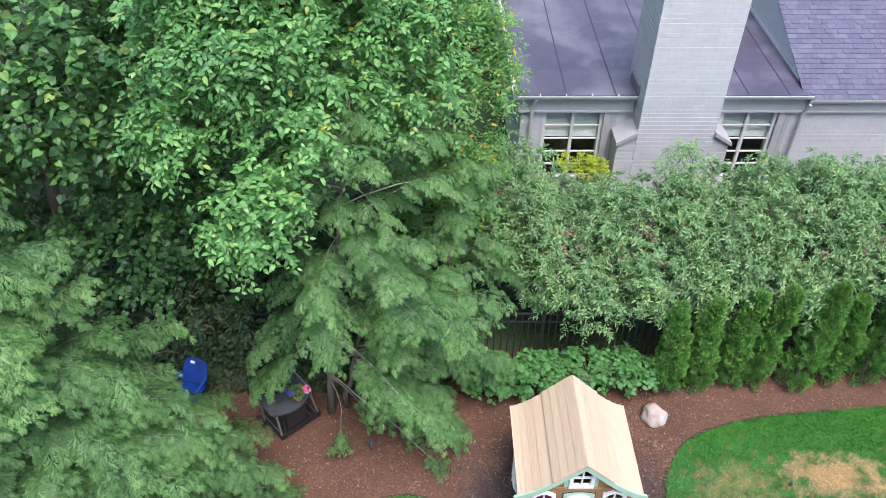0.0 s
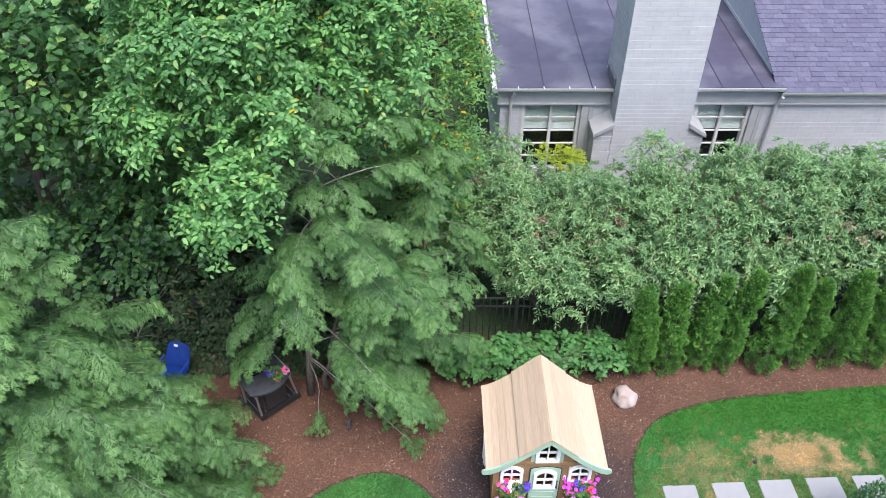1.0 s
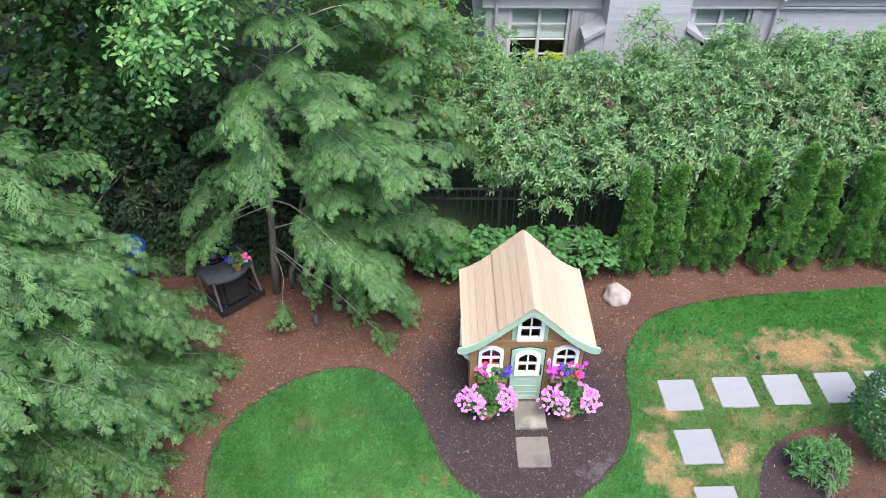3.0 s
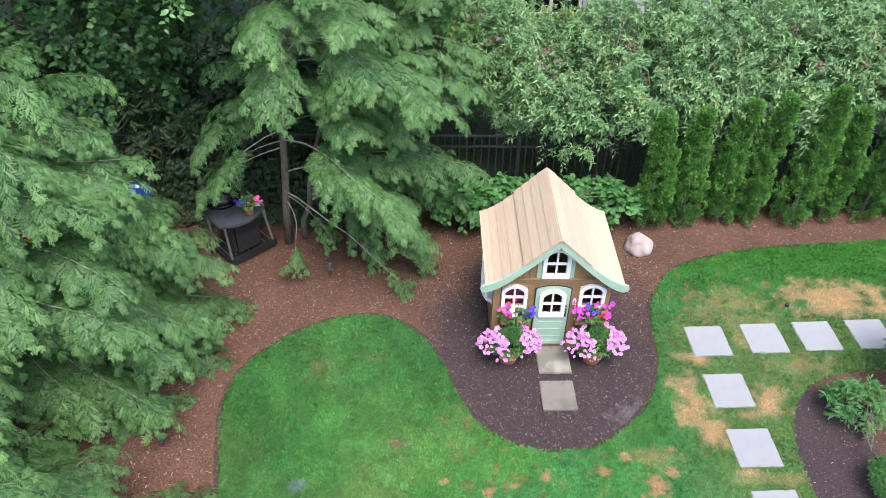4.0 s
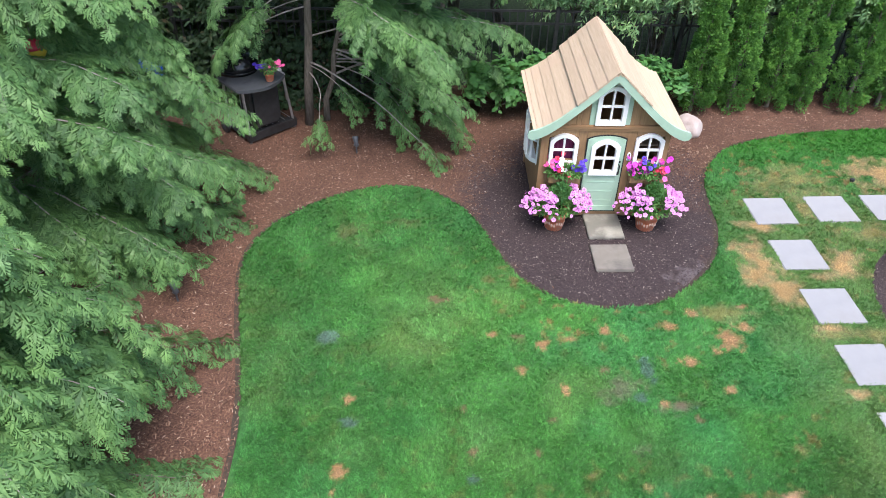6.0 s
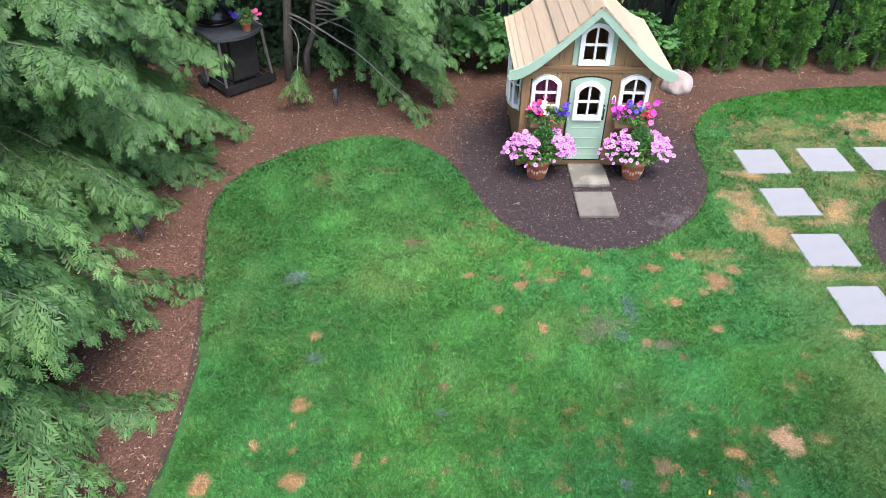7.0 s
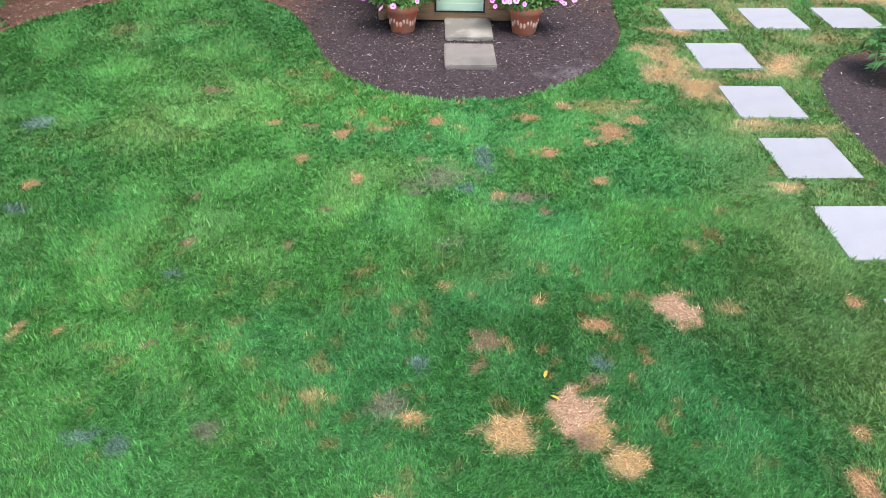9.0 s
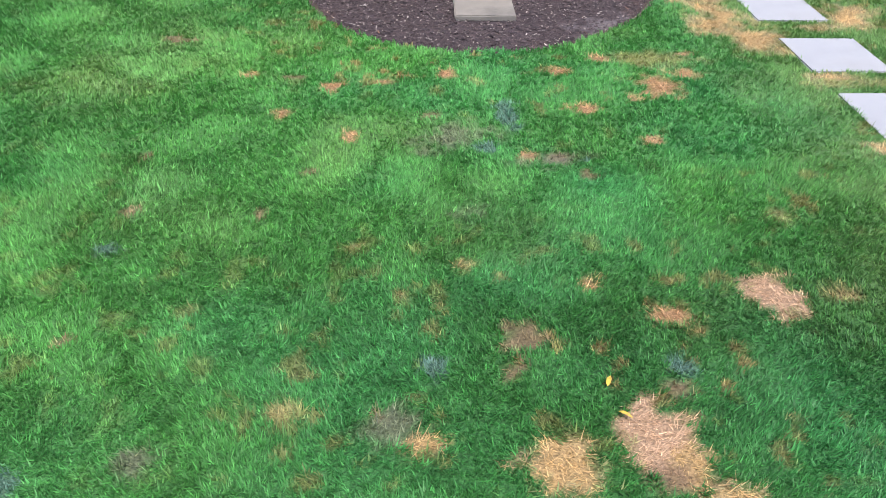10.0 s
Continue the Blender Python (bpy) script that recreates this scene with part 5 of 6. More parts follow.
def planter(x, y, seed, label, gap):
    """A pot of trailing pink petunias with a green plant in the middle."""
    rng = np.random.default_rng(seed)
    t = terracotta_pot("petunia_planter", 0.158, 0.27, (x, y, 0), label)
    V, T = join([leafy(rng, (0, 0, 0.39), (0.33, 0.24, 0.15), 1500, 0.05, 0.07)])
    part("foliage", tri_mesh("foliage", V, T), M["leaf_pot"], t)
    V, T = leafy(rng, (0.0 + gap, -0.03, 0.5), (0.12, 0.11, 0.17), 900, 0.035)
    part("fern", tri_mesh("fern", V, T), M["leaf_low"], t, "feathery green plant in the middle")
    spots = []
    while len(spots) < 175:
        a = rng.uniform(0, 2 * math.pi)
        rr = rng.uniform(0.45, 1.05)
        px, py = 0.42 * rr * math.cos(a), 0.28 * rr * math.sin(a)
        if abs(px - gap) < 0.1 and -0.12 < py < 0.2 or abs(px - gap) < 0.07 and py < 0.1:
            continue
        if py > 0.1:
            continue
        z = 0.36 + 0.24 * math.sqrt(max(0, 1.1 - rr * rr)) - 0.05 * rr + rng.uniform(-0.05, 0.05) + (0.03 if py < -0.15 else 0)
        spots.append(("pink", px, py - 0.03, z))
    put_blossoms(t, rng, spots)
    return t


planter(-0.38, 0.88, 5, "terracotta pot of trailing pink petunias beside the door", 0.04)
planter(0.76, 0.88, 6, "terracotta pot of trailing pink petunias beside the door", 0.02)


def window_box(x0, x1, seed, colours, label):
    rng = np.random.default_rng(seed)
    w = thing("window_box", ((x0 + x1) / 2, 1.0, 0.62), label, "flower box")
    hl = (x1 - x0) / 2
    bm = bmesh.new()
    for a in ((-hl, hl, -0.06, -0.048, 0, 0.12), (-hl, hl, 0.033, 0.045, 0, 0.12), (-hl, -hl + 0.012, -0.048, 0.033, 0, 0.12), (hl - 0.012, hl, -0.048, 0.033, 0, 0.12), (-hl, hl, -0.06, 0.045, -0.012, 0)):
        box(bm, *a)
    part("trough", bm, M["cedar_wall"], w)
    part("soil", boxed(-hl + 0.012, hl - 0.012, -0.048, 0.033, 0.0, 0.10), M["soil"], w)
    V, T = leafy(rng, (0, -0.01, 0.13), (hl + 0.03, 0.11, 0.09), 800, 0.045, 0.03)
    part("foliage", tri_mesh("foliage", V, T), M["leaf_pot"], w)
    spots = []
    for key, c, n in colours:
        for _ in range(n):
            spots.append((key, c + rng.normal(0, 0.045), -0.03 + rng.normal(0, 0.06), 0.2 + rng.normal(0, 0.05)))
    put_blossoms(w, rng, spots)


window_box(-0.5, -0.12, 7, (("rose", -0.17, 6), ("whitepetal", -0.07, 9), ("red", -0.02, 7), ("violet", 0.14, 13), ("magenta", -0.12, 5), ("rose", -0.2, 3)), "wooden window box of red, white and violet petunias")
window_box(0.48, 0.88, 8, (("magenta", -0.16, 17), ("violet", -0.01, 16), ("rose", 0.16, 6), ("red", 0.14, 7), ("magenta", 0.2, 7), ("magenta", -0.05, 5)), "wooden window box of magenta and violet petunias")

rng0 = np.random.default_rng(9)
gp_ = terracotta_pot("small_flower_pot", 0.07, 0.12, (-4.1, 2.93, 0.92), "small terracotta pot of purple and pink flowers on the barbecue", False)
V, T = leafy(rng0, (0, 0, 0.18), (0.13, 0.12, 0.1), 420, 0.04)
part("foliage", tri_mesh("foliage", V, T), M["leaf_pot"], gp_)
put_blossoms(gp_, rng0, [("violet", -0.09 + rng0.normal(0, 0.04), -0.03 + rng0.normal(0, 0.05), 0.24 + rng0.normal(0, 0.04)) for _ in range(10)]
             + [("rose", 0.1 + rng0.normal(0, 0.035), -0.02 + rng0.normal(0, 0.05), 0.22 + rng0.normal(0, 0.04)) for _ in range(8)] + [("whitepetal", 0.15 + rng0.normal(0, 0.02), 0.0, 0.17) for _ in range(3)])


# ---- feeders hanging in the tall hemlock ----
def hanging_feeder(x, y, z, r, top, body, label):
    f = thing("hanging_feeder", (x, y, z), label, "bird feeder")
    part("bowl", lathe(bmesh.new(), [(0.01, -0.1), (r * 0.7, -0.09), (r, -0.03), (r * 0.96, 0.0), (r * 0.4, 0.01)], 20), body, f, smooth=True)
    part("cap", lathe(bmesh.new(), [(r * 0.92, 0.015), (r * 0.75, 0.06), (r * 0.3, 0.1), (0.01, 0.11)], 20), top, f, smooth=True)
    bm = bmesh.new()
    rod(bm, (0, 0, 0.1), (0.03, 0, 0.6), 0.004, 6)
    part("hanging_wire", bm, M["steel"], f)
    return f


hanging_feeder(-5.87, 0.57, 2.42, 0.11, M["red"], M["yellow"], "red and yellow feeder hanging in the hemlock")
hanging_feeder(-5.98, 0.5, 1.52, 0.11, M["frost"], M["frost"], "frosted blue-grey feeder hanging in the hemlock")


# ---- garden spotlights ----
def garden_spotlight(x, y, turn, label):
    g = thing("garden_spotlight", pose(x, y, 0, 0, 0, turn), label, "spotlight", "spotlights in the mulch")
    bm = bmesh.new()
    rod(bm, (0, 0, -0.02), (0, 0, 0.14), 0.011, 8)
    part("stake", bm, M["plastic_dark"], g)
    bm = lathe(bmesh.new(), [(0.012, -0.07), (0.03, -0.06), (0.034, 0.03), (0.042, 0.05), (0.042, 0.075), (0.036, 0.076), (0.034, 0.05), (0.005, 0.045)], 16)
    bmesh.ops.transform(bm, matrix=pose(0, 0.01, 0.18, -35, 0, 0), verts=bm.verts)
    part("lamp_head", bm, M["plastic_dark"], g, smooth=True)
    bm = bmesh.new()
    rod(bm, (-0.035, 0, 0.14), (0.035, 0, 0.14), 0.008, 8)
    part("bracket", bm, M["steel"], g)


garden_spotlight(-4.66, -0.5, 40, "dark metal spotlight on a stake under the hemlock")
garden_spotlight(-2.94, 2.56, 15, "black spotlight on a stake in the bark path")


# ---- plants ----
NARROW = ([(0, 0, 0), (0.45, 0.5, 0.06), (0.5, 0, 0), (0.45, -0.5, 0.06), (1, 0, -0.15)], [(0, 2, 1), (0, 3, 2), (1, 2, 4), (2, 3, 4)])
LOBED = ([(0, 0, 0), (-0.12, 0.38, 0.0), (0.3, 0.55, 0.06), (0.62, 0.36, 0), (1, 0, -0.15), (0.62, -0.36, 0), (0.3, -0.55, 0.06), (-0.12, -0.38, 0)],
         [(0, 2, 1), (0, 3, 2), (0, 4, 3), (0, 5, 4), (0, 6, 5), (0, 7, 6)])


def branchlet_template(seed, pairs=5):
    """A narrow finger of needles with short forward-pointing side shoots."""
    rng = np.random.default_rng(seed)
    V, T = [], []
    for k in range(2 * pairs):
        s = 0.04 + 0.78 * k / (2 * pairs - 1)
        sd = 1 if k % 2 else -1
        a = math.radians(rng.uniform(38, 58))
        ln = (0.46 - 0.2 * s) * rng.uniform(0.75, 1.2)
        w = 0.056
        dx, dy = math.cos(a), sd * math.sin(a)
        n = len(V)
        for px, py in ((s - 0.03, 0), (s + dx * ln + w * dy * sd, (dy * ln - w * dx * sd)), (s + dx * ln - w * dy * sd, (dy * ln + w * dx * sd))):
            V.append((px, py, 0.02 - 0.3 * px ** 2 - 0.25 * abs(py)))
        T.append((n, n + 1, n + 2) if sd > 0 else (n, n + 2, n + 1))
    n = len(V)
    V += [(0, 0, 0.03), (0.5, 0.09, -0.05), (0.5, -0.09, -0.05), (1.0, 0, -0.3)]
    T += [(n, n + 2, n + 1), (n + 1, n + 2, n + 3)]
    return V, T


KITE = ([(0, 0, 0), (0.45, 0.5, 0.1), (1, 0, -0.12), (0.45, -0.5, 0.1)], [(0, 2, 1), (0, 3, 2)])
BRANCHLETS = [branchlet_template(i) for i in range(4)]


def hemlock(x, y, H, reach, n, z0, seed, label, lean=(0.0, 0.0), skip=None, droop=0.8, power=0.75, gap=0.062, trunk_r=0.07, bias=None, spray=0.6, bare=0.16, thin=None, extra=(), step=0.042, fresh=1.0, clear_y=None, top_sparse=99):
    """A hemlock: tapered trunk, drooping limbs, flat feathery fronds with finger-like branchlets."""
    rng = np.random.default_rng(seed)
    t = thing("hemlock_tree", (x, y, 0), label, "tree")
    zs = np.linspace(0, H, 10)
    tr = np.stack([lean[0] * (zs / H) ** 1.4 + rng.normal(0, 0.02, 10) * (zs > 0.1), lean[1] * (zs / H) ** 1.4 + rng.normal(0, 0.02, 10) * (zs > 0.1), zs], 1)
    V, T = tube(tr, trunk_r, 0.008, 9, 0.05, rng)
    part("trunk", tri_mesh("trunk", V, T), M["bark"], t, smooth=True)
    O, X, N, S, Yg_lit = [], [], [], [], []
    for i in range(n + len(extra)):
        f = (i + 0.5) / n
        z = z0 + (H * 0.985 - z0) * min(f, 1) ** 0.9
        az = i * 2.39996 + rng.normal(0, 0.25)
        L = reach * max(0, 1 - f) ** power * rng.uniform(0.5, 1.15) + 0.25
        nude = bare
        if i >= n:
            e5 = extra[i - n]
            z, az, L = e5[:3]
            nude = e5[3] if len(e5) > 3 else bare
            f = z / H
        elif thin is not None and math.cos(az - thin) < -0.2 and rng.random() < 0.7:
            continue
        if z > top_sparse and i < n:
            nude = 0.5
            if rng.random() < 0.35:
                continue
        if skip and skip[0] < math.remainder(az, 2 * math.pi) < skip[1] and skip[2] < z < skip[3]:
            continue
        if bias and i < n:
            w = math.cos(az - bias[0])
            if w < bias[3] and z < bias[2]:
                continue
            L *= 1 + bias[1] * w
        p = np.array([np.interp(z, zs, tr[:, 0]), np.interp(z, zs, tr[:, 1]), z])
        el = math.radians(rng.uniform(-4, 26) + 28 * f)
        if i >= n and len(e5) > 4:
            el = math.radians(e5[4])
        pts = [p]
        m = 10
        for k in range(m):
            s = (k + 1) / m
            e = el - droop * s ** 1.25 * (0.8 + 0.4 * rng.random())
            az += rng.normal(0, 0.1)
            pts.append(pts[-1] + L / m * np.array([math.cos(az) * math.cos(e), math.sin(az) * math.cos(e), math.sin(e)]))
        P = np.array(pts)
        P[:, 2] = np.maximum(P[:, 2], 0.06)
        if clear_y is not None and y + P[-1, 1] < clear_y + 0.4 * max(0.0, 1.2 - P[-1, 2]):
            continue
        V, T = tube(P, 0.005 + 0.009 * L / 2, 0.002, 5)
        part("limb", tri_mesh("limb", V, T), M["twig"] if nude > 0.4 or rng.random() < 0.55 else M["bark"], t)
        k = max(6, int(L * (1 - nude) / gap))
        for q in range(k + 1):
            s = min(1.0, nude + (1 - nude) * (q + rng.uniform(-0.3, 0.3)) / k)
            c = max(0, s) * m
            a = min(int(c), m - 1)
            base = P[a] + (P[a + 1] - P[a]) * (c - a)
            d0 = unit(P[a + 1] - P[a])
            lat = unit(np.cross(d0, [0, 0, 1]))
            sd = 1 if q % 2 else -1
            l = (0.16 + spray * min(1, L / 1.5) * (1 - s) ** 0.6 * min(1, (s - nude + 0.12) * 4)) * rng.uniform(0.55, 1.25)
            ang = math.radians(rng.uniform(28, 62)) if q < k else 0
            d = unit(d0 * math.cos(ang) + sd * lat * math.sin(ang) + np.array([0, 0, rng.normal(-0.06, 0.2)]))
            u = np.arange(0.02, 0.97, step / l)
            u = np.append(u, 0.93)
            r = len(u)
            sag = rng.uniform(0.3, 0.75)
            org = base + d * (l * u)[:, None] + np.array([0, 0, -1.0]) * (sag * l * u * u)[:, None] + np.array([0, 0, 0.02])
            lat2 = unit(np.cross(d, [0, 0, 1]))
            sg = np.where(np.arange(r) % 2, 1.0, -1.0) * rng.uniform(0.6, 1.1, r)
            sg[-1] = 0
            dd = d * 0.85 + lat2 * sg[:, None] + np.stack([np.zeros(r), np.zeros(r), -0.15 - 1.2 * sag * u + rng.normal(0, 0.13, r)], 1)
            O.append(org), X.append(dd)
            N.append(np.array([0, 0, 1.0]) + rng.normal(0, 0.17, (r, 3)) + 0.35 * d)
            ln = (0.175 - 0.08 * u) * np.clip(u * 5 + 0.55, 0, 1) * rng.uniform(0.75, 1.2, r) * min(1.0, 0.55 + l)
            S.append(np.stack([ln * 1.12, ln * rng.uniform(1.15, 1.6, r)], 1))
            # pale new growth at the tips; the rise with z paints in brighter upper limbs
            Yg_lit.append(np.clip((s - 0.45) * 1.2, 0, 1) * np.clip(u * 1.2 - 0.05, 0, 1) * 0.8 * rng.uniform(0.05, 1.3) * min(1.0, 0.35 + 0.2 * z * fresh) * fresh)
    O, X, N, S, Yg_lit = (np.concatenate(q) for q in (O, X, N, S, Yg_lit))
    Yg_lit = np.clip(Yg_lit, 0, 0.9)
    O[:, 2] = np.maximum(O[:, 2], 0.06)
    pick = rng.integers(0, len(BRANCHLETS), len(O))
    bits, young = [], []
    for k, tpl in enumerate(BRANCHLETS):
        sel = pick == k
        bits.append(scatter(*tpl, O[sel], X[sel], N[sel], S[sel]))
        young.append(np.repeat(Yg_lit[sel], len(tpl[0])))
    V, T = join(bits)
    part("crown", tri_mesh("crown", V, T, np.concatenate(young)), M["hemlock"], t, "feathery drooping green needles")
    return t


def clumps(rng, blobs, twigs, per, twig_len, leaf, width, template, droop=0.35, shell=0.55, up=-0.35, star=False, gather=0.65):
    """Leaves on short twigs, gathered in lumps over a few rounded masses; star: leaves in whorls round the twig's end."""
    C, D = [], []
    for cx, cy, cz, rx, ry, rz, n in blobs:
        R = np.array([rx, ry, rz])
        k = max(1, n // 13)
        d = unit(rng.normal(size=(n * 3 + 60, 3)))
        d = d[d[:, 2] > up]
        if k < 3:
            d = d[:n]
            C.append(np.array([cx, cy, cz]) + d * rng.uniform(shell, 1.0, (len(d), 1)) ** 0.7 * R)
            D.append(d)
            continue
        if gather < 1:
            e = d[n:n + int(n * (1 - gather))]
            C.append(np.array([cx, cy, cz]) + e * rng.uniform(shell, 1.0, (len(e), 1)) ** 0.7 * R)
            D.append(e)
            n -= len(e)
        if n < 1:
            continue
        hub, h = d[:k], rng.integers(0, k, n)
        far = rng.uniform(shell, 0.98, k) ** 0.7
        own = unit(rng.normal(size=(n, 3)) + hub[h] * 0.7 + np.array([0, 0, 0.35]))
        size = rng.uniform(0.28, 0.46, k)[h][:, None] * max(0.8, (14 / k) ** 0.33)
        C.append(np.array([cx, cy, cz]) + (hub[h] * far[h][:, None] * 0.86 + own * size * rng.uniform(0.5, 1.0, (n, 1)) ** 0.6) * R)
        D.append(unit(own + hub[h] * 0.5))
    C, D = np.concatenate(C), np.concatenate(D)
    n = len(C)
    td = unit(D[:, None] * 0.7 + rng.normal(0, 0.65, (n, twigs, 3)) + np.array([0, 0, 0.12]))
    tl = twig_len * rng.uniform(0.55, 1.25, (n, twigs, 1))
    i = np.arange(per)
    u = (i + 0.6) / per * (0.35 if star else 1.0) + (0.65 if star else 0.0)
    s = u[None, None, :, None]
    O = C[:, None, None] + td[:, :, None] * tl[:, :, None] * s + np.array([0, 0, -1.0]) * droop * tl[:, :, None] * s * s
    lat = unit(np.cross(td, [0, 0, 1.0]))
    if star:
        lat2, a = np.cross(td, lat), (i * 2.4)[None, None, :, None]
        X = td[:, :, None] * 0.5 + 0.9 * (lat[:, :, None] * np.cos(a) + lat2[:, :, None] * np.sin(a)) + rng.normal(0, 0.2, (n, twigs, per, 3)) + np.array([0, 0, -0.1])
    else:
        sg = np.where(i % 2, 1.0, -1.0)[None, None, :, None]
        X = td[:, :, None] * 0.55 + lat[:, :, None] * sg * 0.8 + rng.normal(0, 0.3, (n, twigs, per, 3)) + np.array([0, 0, -0.32])
    N = np.array([0, 0, 1.0]) + D[:, None, None] * 0.55 + rng.normal(0, 0.4, (n, twigs, per, 3))
    L = leaf * rng.uniform(0.6, 1.25, (n, twigs, per))
    S = np.stack([L, L * width], -1)
    V, T = scatter(*template, O.reshape(-1, 3), X.reshape(-1, 3), N.reshape(-1, 3), S.reshape(-1, 2))
    return C, V, T


def broad_tree(name, x, y, H, blobs, mat, leaf, width, seed, label, category="tree", twigs=6, per=9, twig_len=0.4, template=LEAF, trunk_r=0.13, stems=1, limb_n=40, droop=0.35, shell=0.55, up=-0.35, star=False, gather=0.65):
    rng = np.random.default_rng(seed)
    t = thing(name, (x, y, 0), label, category)
    tops = []
    for k in range(stems):
        zs = np.linspace(0, H, 7)
        sx, sy = rng.normal(0, 0.25, 2) * (stems > 1)
        tr = np.stack([sx * zs / H * 2 + rng.normal(0, 0.04, 7) * (zs > 0), sy * zs / H * 2 + rng.normal(0, 0.04, 7) * (zs > 0), zs], 1)
        V, T = tube(tr, trunk_r, trunk_r * 0.25, 8, 0.05, rng)
        part("trunk" if stems == 1 else "stem", tri_mesh("trunk", V, T), M["bark"], t, smooth=True)
        tops.append(tr)
    C, V, T = clumps(rng, blobs, twigs, per, twig_len, leaf, width, template, droop, shell, up, star, gather)
    off = np.array([x, y, 0])
    for i in rng.choice(len(C), min(limb_n, len(C)), replace=False):
        tr = tops[rng.integers(stems)]
        e = C[i] - off
        z = max(0.25, e[2] - rng.uniform(0.4, 1.0) * 0.55 * np.hypot(e[0], e[1]) - 0.15)
        z = min(z, H * 0.95)
        a = np.array([np.interp(z, tr[:, 2], tr[:, 0]), np.interp(z, tr[:, 2], tr[:, 1]), z])
        q = np.linspace(0, 1, 6)[:, None]
        pts = a + (e - a) * q + np.array([0, 0, 0.12]) * np.linalg.norm(e - a) * np.sin(np.pi * q) + rng.normal(0, 0.03, (6, 3)) * (q > 0)
        Vw, Tw = tube(pts, trunk_r * 0.3, 0.006, 5)
        part("limb", tri_mesh("limb", Vw, Tw), M["bark"], t)
    V = V - off
    keep = V.reshape(-1, len(template[0]), 3)[:, :, 2].min(1) > 0.02
    k = len(template[0])
    V = V.reshape(-1, k, 3)[keep].reshape(-1, 3)
    T = (np.asarray(template[1])[None] + (np.arange(keep.sum()) * k)[:, None, None]).reshape(-1, 3)
    part("crown", tri_mesh("crown", V, T), mat, t)
    return t


# hemlocks
hemlock(-3.7, 3.37, 6.2, 1.9, 54, 1.3, 31, "slender hemlock with drooping feathery branches beside the barbecue", lean=(0.8, 0.0), power=0.6, bias=(-0.4, 0.4, 3.0, 0.35), spray=0.5, bare=0.32, clear_y=1.5, skip=(-2.3, -1.0, 1.2, 3.3), top_sparse=4.2,
        extra=((2.6, -0.5, 1.2, 0.3), (2.9, -0.8, 1.3, 0.3), (3.5, -0.95, 1.9, 0.3), (3.7, -0.6, 1.7, 0.3), (4.2, -1.2, 1.2, 0.35), (2.6, 3.5, 1.0, 0.25), (3.0, 3.6, 1.1, 0.25), (1.9, 3.55, 1.25, 0.42, -4), (2.5, 3.7, 1.5, 0.4, 0), (2.1, 3.8, 1.5, 0.45, -2), (1.8, 3.72, 1.55, 0.5, -5), (2.35, 3.2, 1.2), (0.85, -1.1, 1.2, 0.75, 0), (0.95, -0.8, 1.0, 0.6, 0), (1.0, -0.62, 2.5, 0.82, 0)))
hemlock(-3.45, 3.5, 3.1, 1.75, 36, 0.7, 34, "low hemlock with sweeping branches over the bark path", lean=(0.75, -0.1), power=0.4, bias=(-0.2, 0.35, 3.2, 0.2), spray=0.55, bare=0.24, trunk_r=0.05, clear_y=1.65,
        extra=((1.3, -0.25, 1.75, 0.5), (1.0, -0.05, 2.0, 0.6), (1.15, -0.64, 2.3, 0.76, 0), (1.1, -0.6, 2.15, 0.78, 0), (0.9, -0.2, 1.6, 0.45, 0), (0.95, 0.05, 1.8, 0.5, 0), (1.6, 0.1, 2.1), (2.0, -0.15, 2.2), (1.5, -0.55, 1.2), (1.25, 0.15, 2.4, 0.96, 14), (1.5, 0.35, 2.0, 0.95, 8), (2.2, 0.25, 2.3, 0.93, 12)))
hemlock(-1.75, 4.85, 4.5, 1.4, 24, 1.9, 36, "sparse young hemlock rising behind the fence", power=0.55, spray=0.42, bare=0.35, trunk_r=0.045, lean=(0.2, -0.2))
hemlock(-6.85, 0.7, 6.8, 2.95, 108, 0.35, 32, "tall dense green hemlock at the lawn edge", power=0.78, thin=-0.2, skip=(0.5, 1.6, 1.5, 4.2),
        extra=((0.55, 0.38, 3.2), (0.6, 0.12, 2.8), (0.7, -0.3, 2.7), (0.5, 0.5, 2.5), (0.95, 0.2, 2.8), (1.25, 0.0, 2.7), (1.15, 0.4, 2.5), (1.55, 0.25, 2.6), (0.8, -0.5, 2.5), (0.4, -0.1, 2.7), (1.8, 0.3, 2.3), (2.1, -0.15, 2.5), (2.4, 0.2, 2.2), (2.6, 0.1, 2.4), (3.1, 0.0, 2.3), (3.6, 0.1, 2.0), (2.8, -0.35, 2.3), (3.4, -0.5, 2.0), (1.48, 0.95, 2.7, 0.3, 20), (1.45, 1.1, 2.65, 0.3, 18)))
hemlock(-6.2, -2.7, 3.5, 2.45, 92, 0.25, 33, "young hemlock with pale green branch tips", power=0.5, thin=0.1, fresh=1.6,
        extra=((1.2, 0.5, 1.9), (1.0, 0.38, 1.8), (1.3, 0.2, 1.95), (1.1, -0.02, 2.15), (1.5, -0.15, 1.9), (1.15, -0.38, 2.3), (0.9, -0.5, 2.2), (0.7, 0.15, 2.0)))

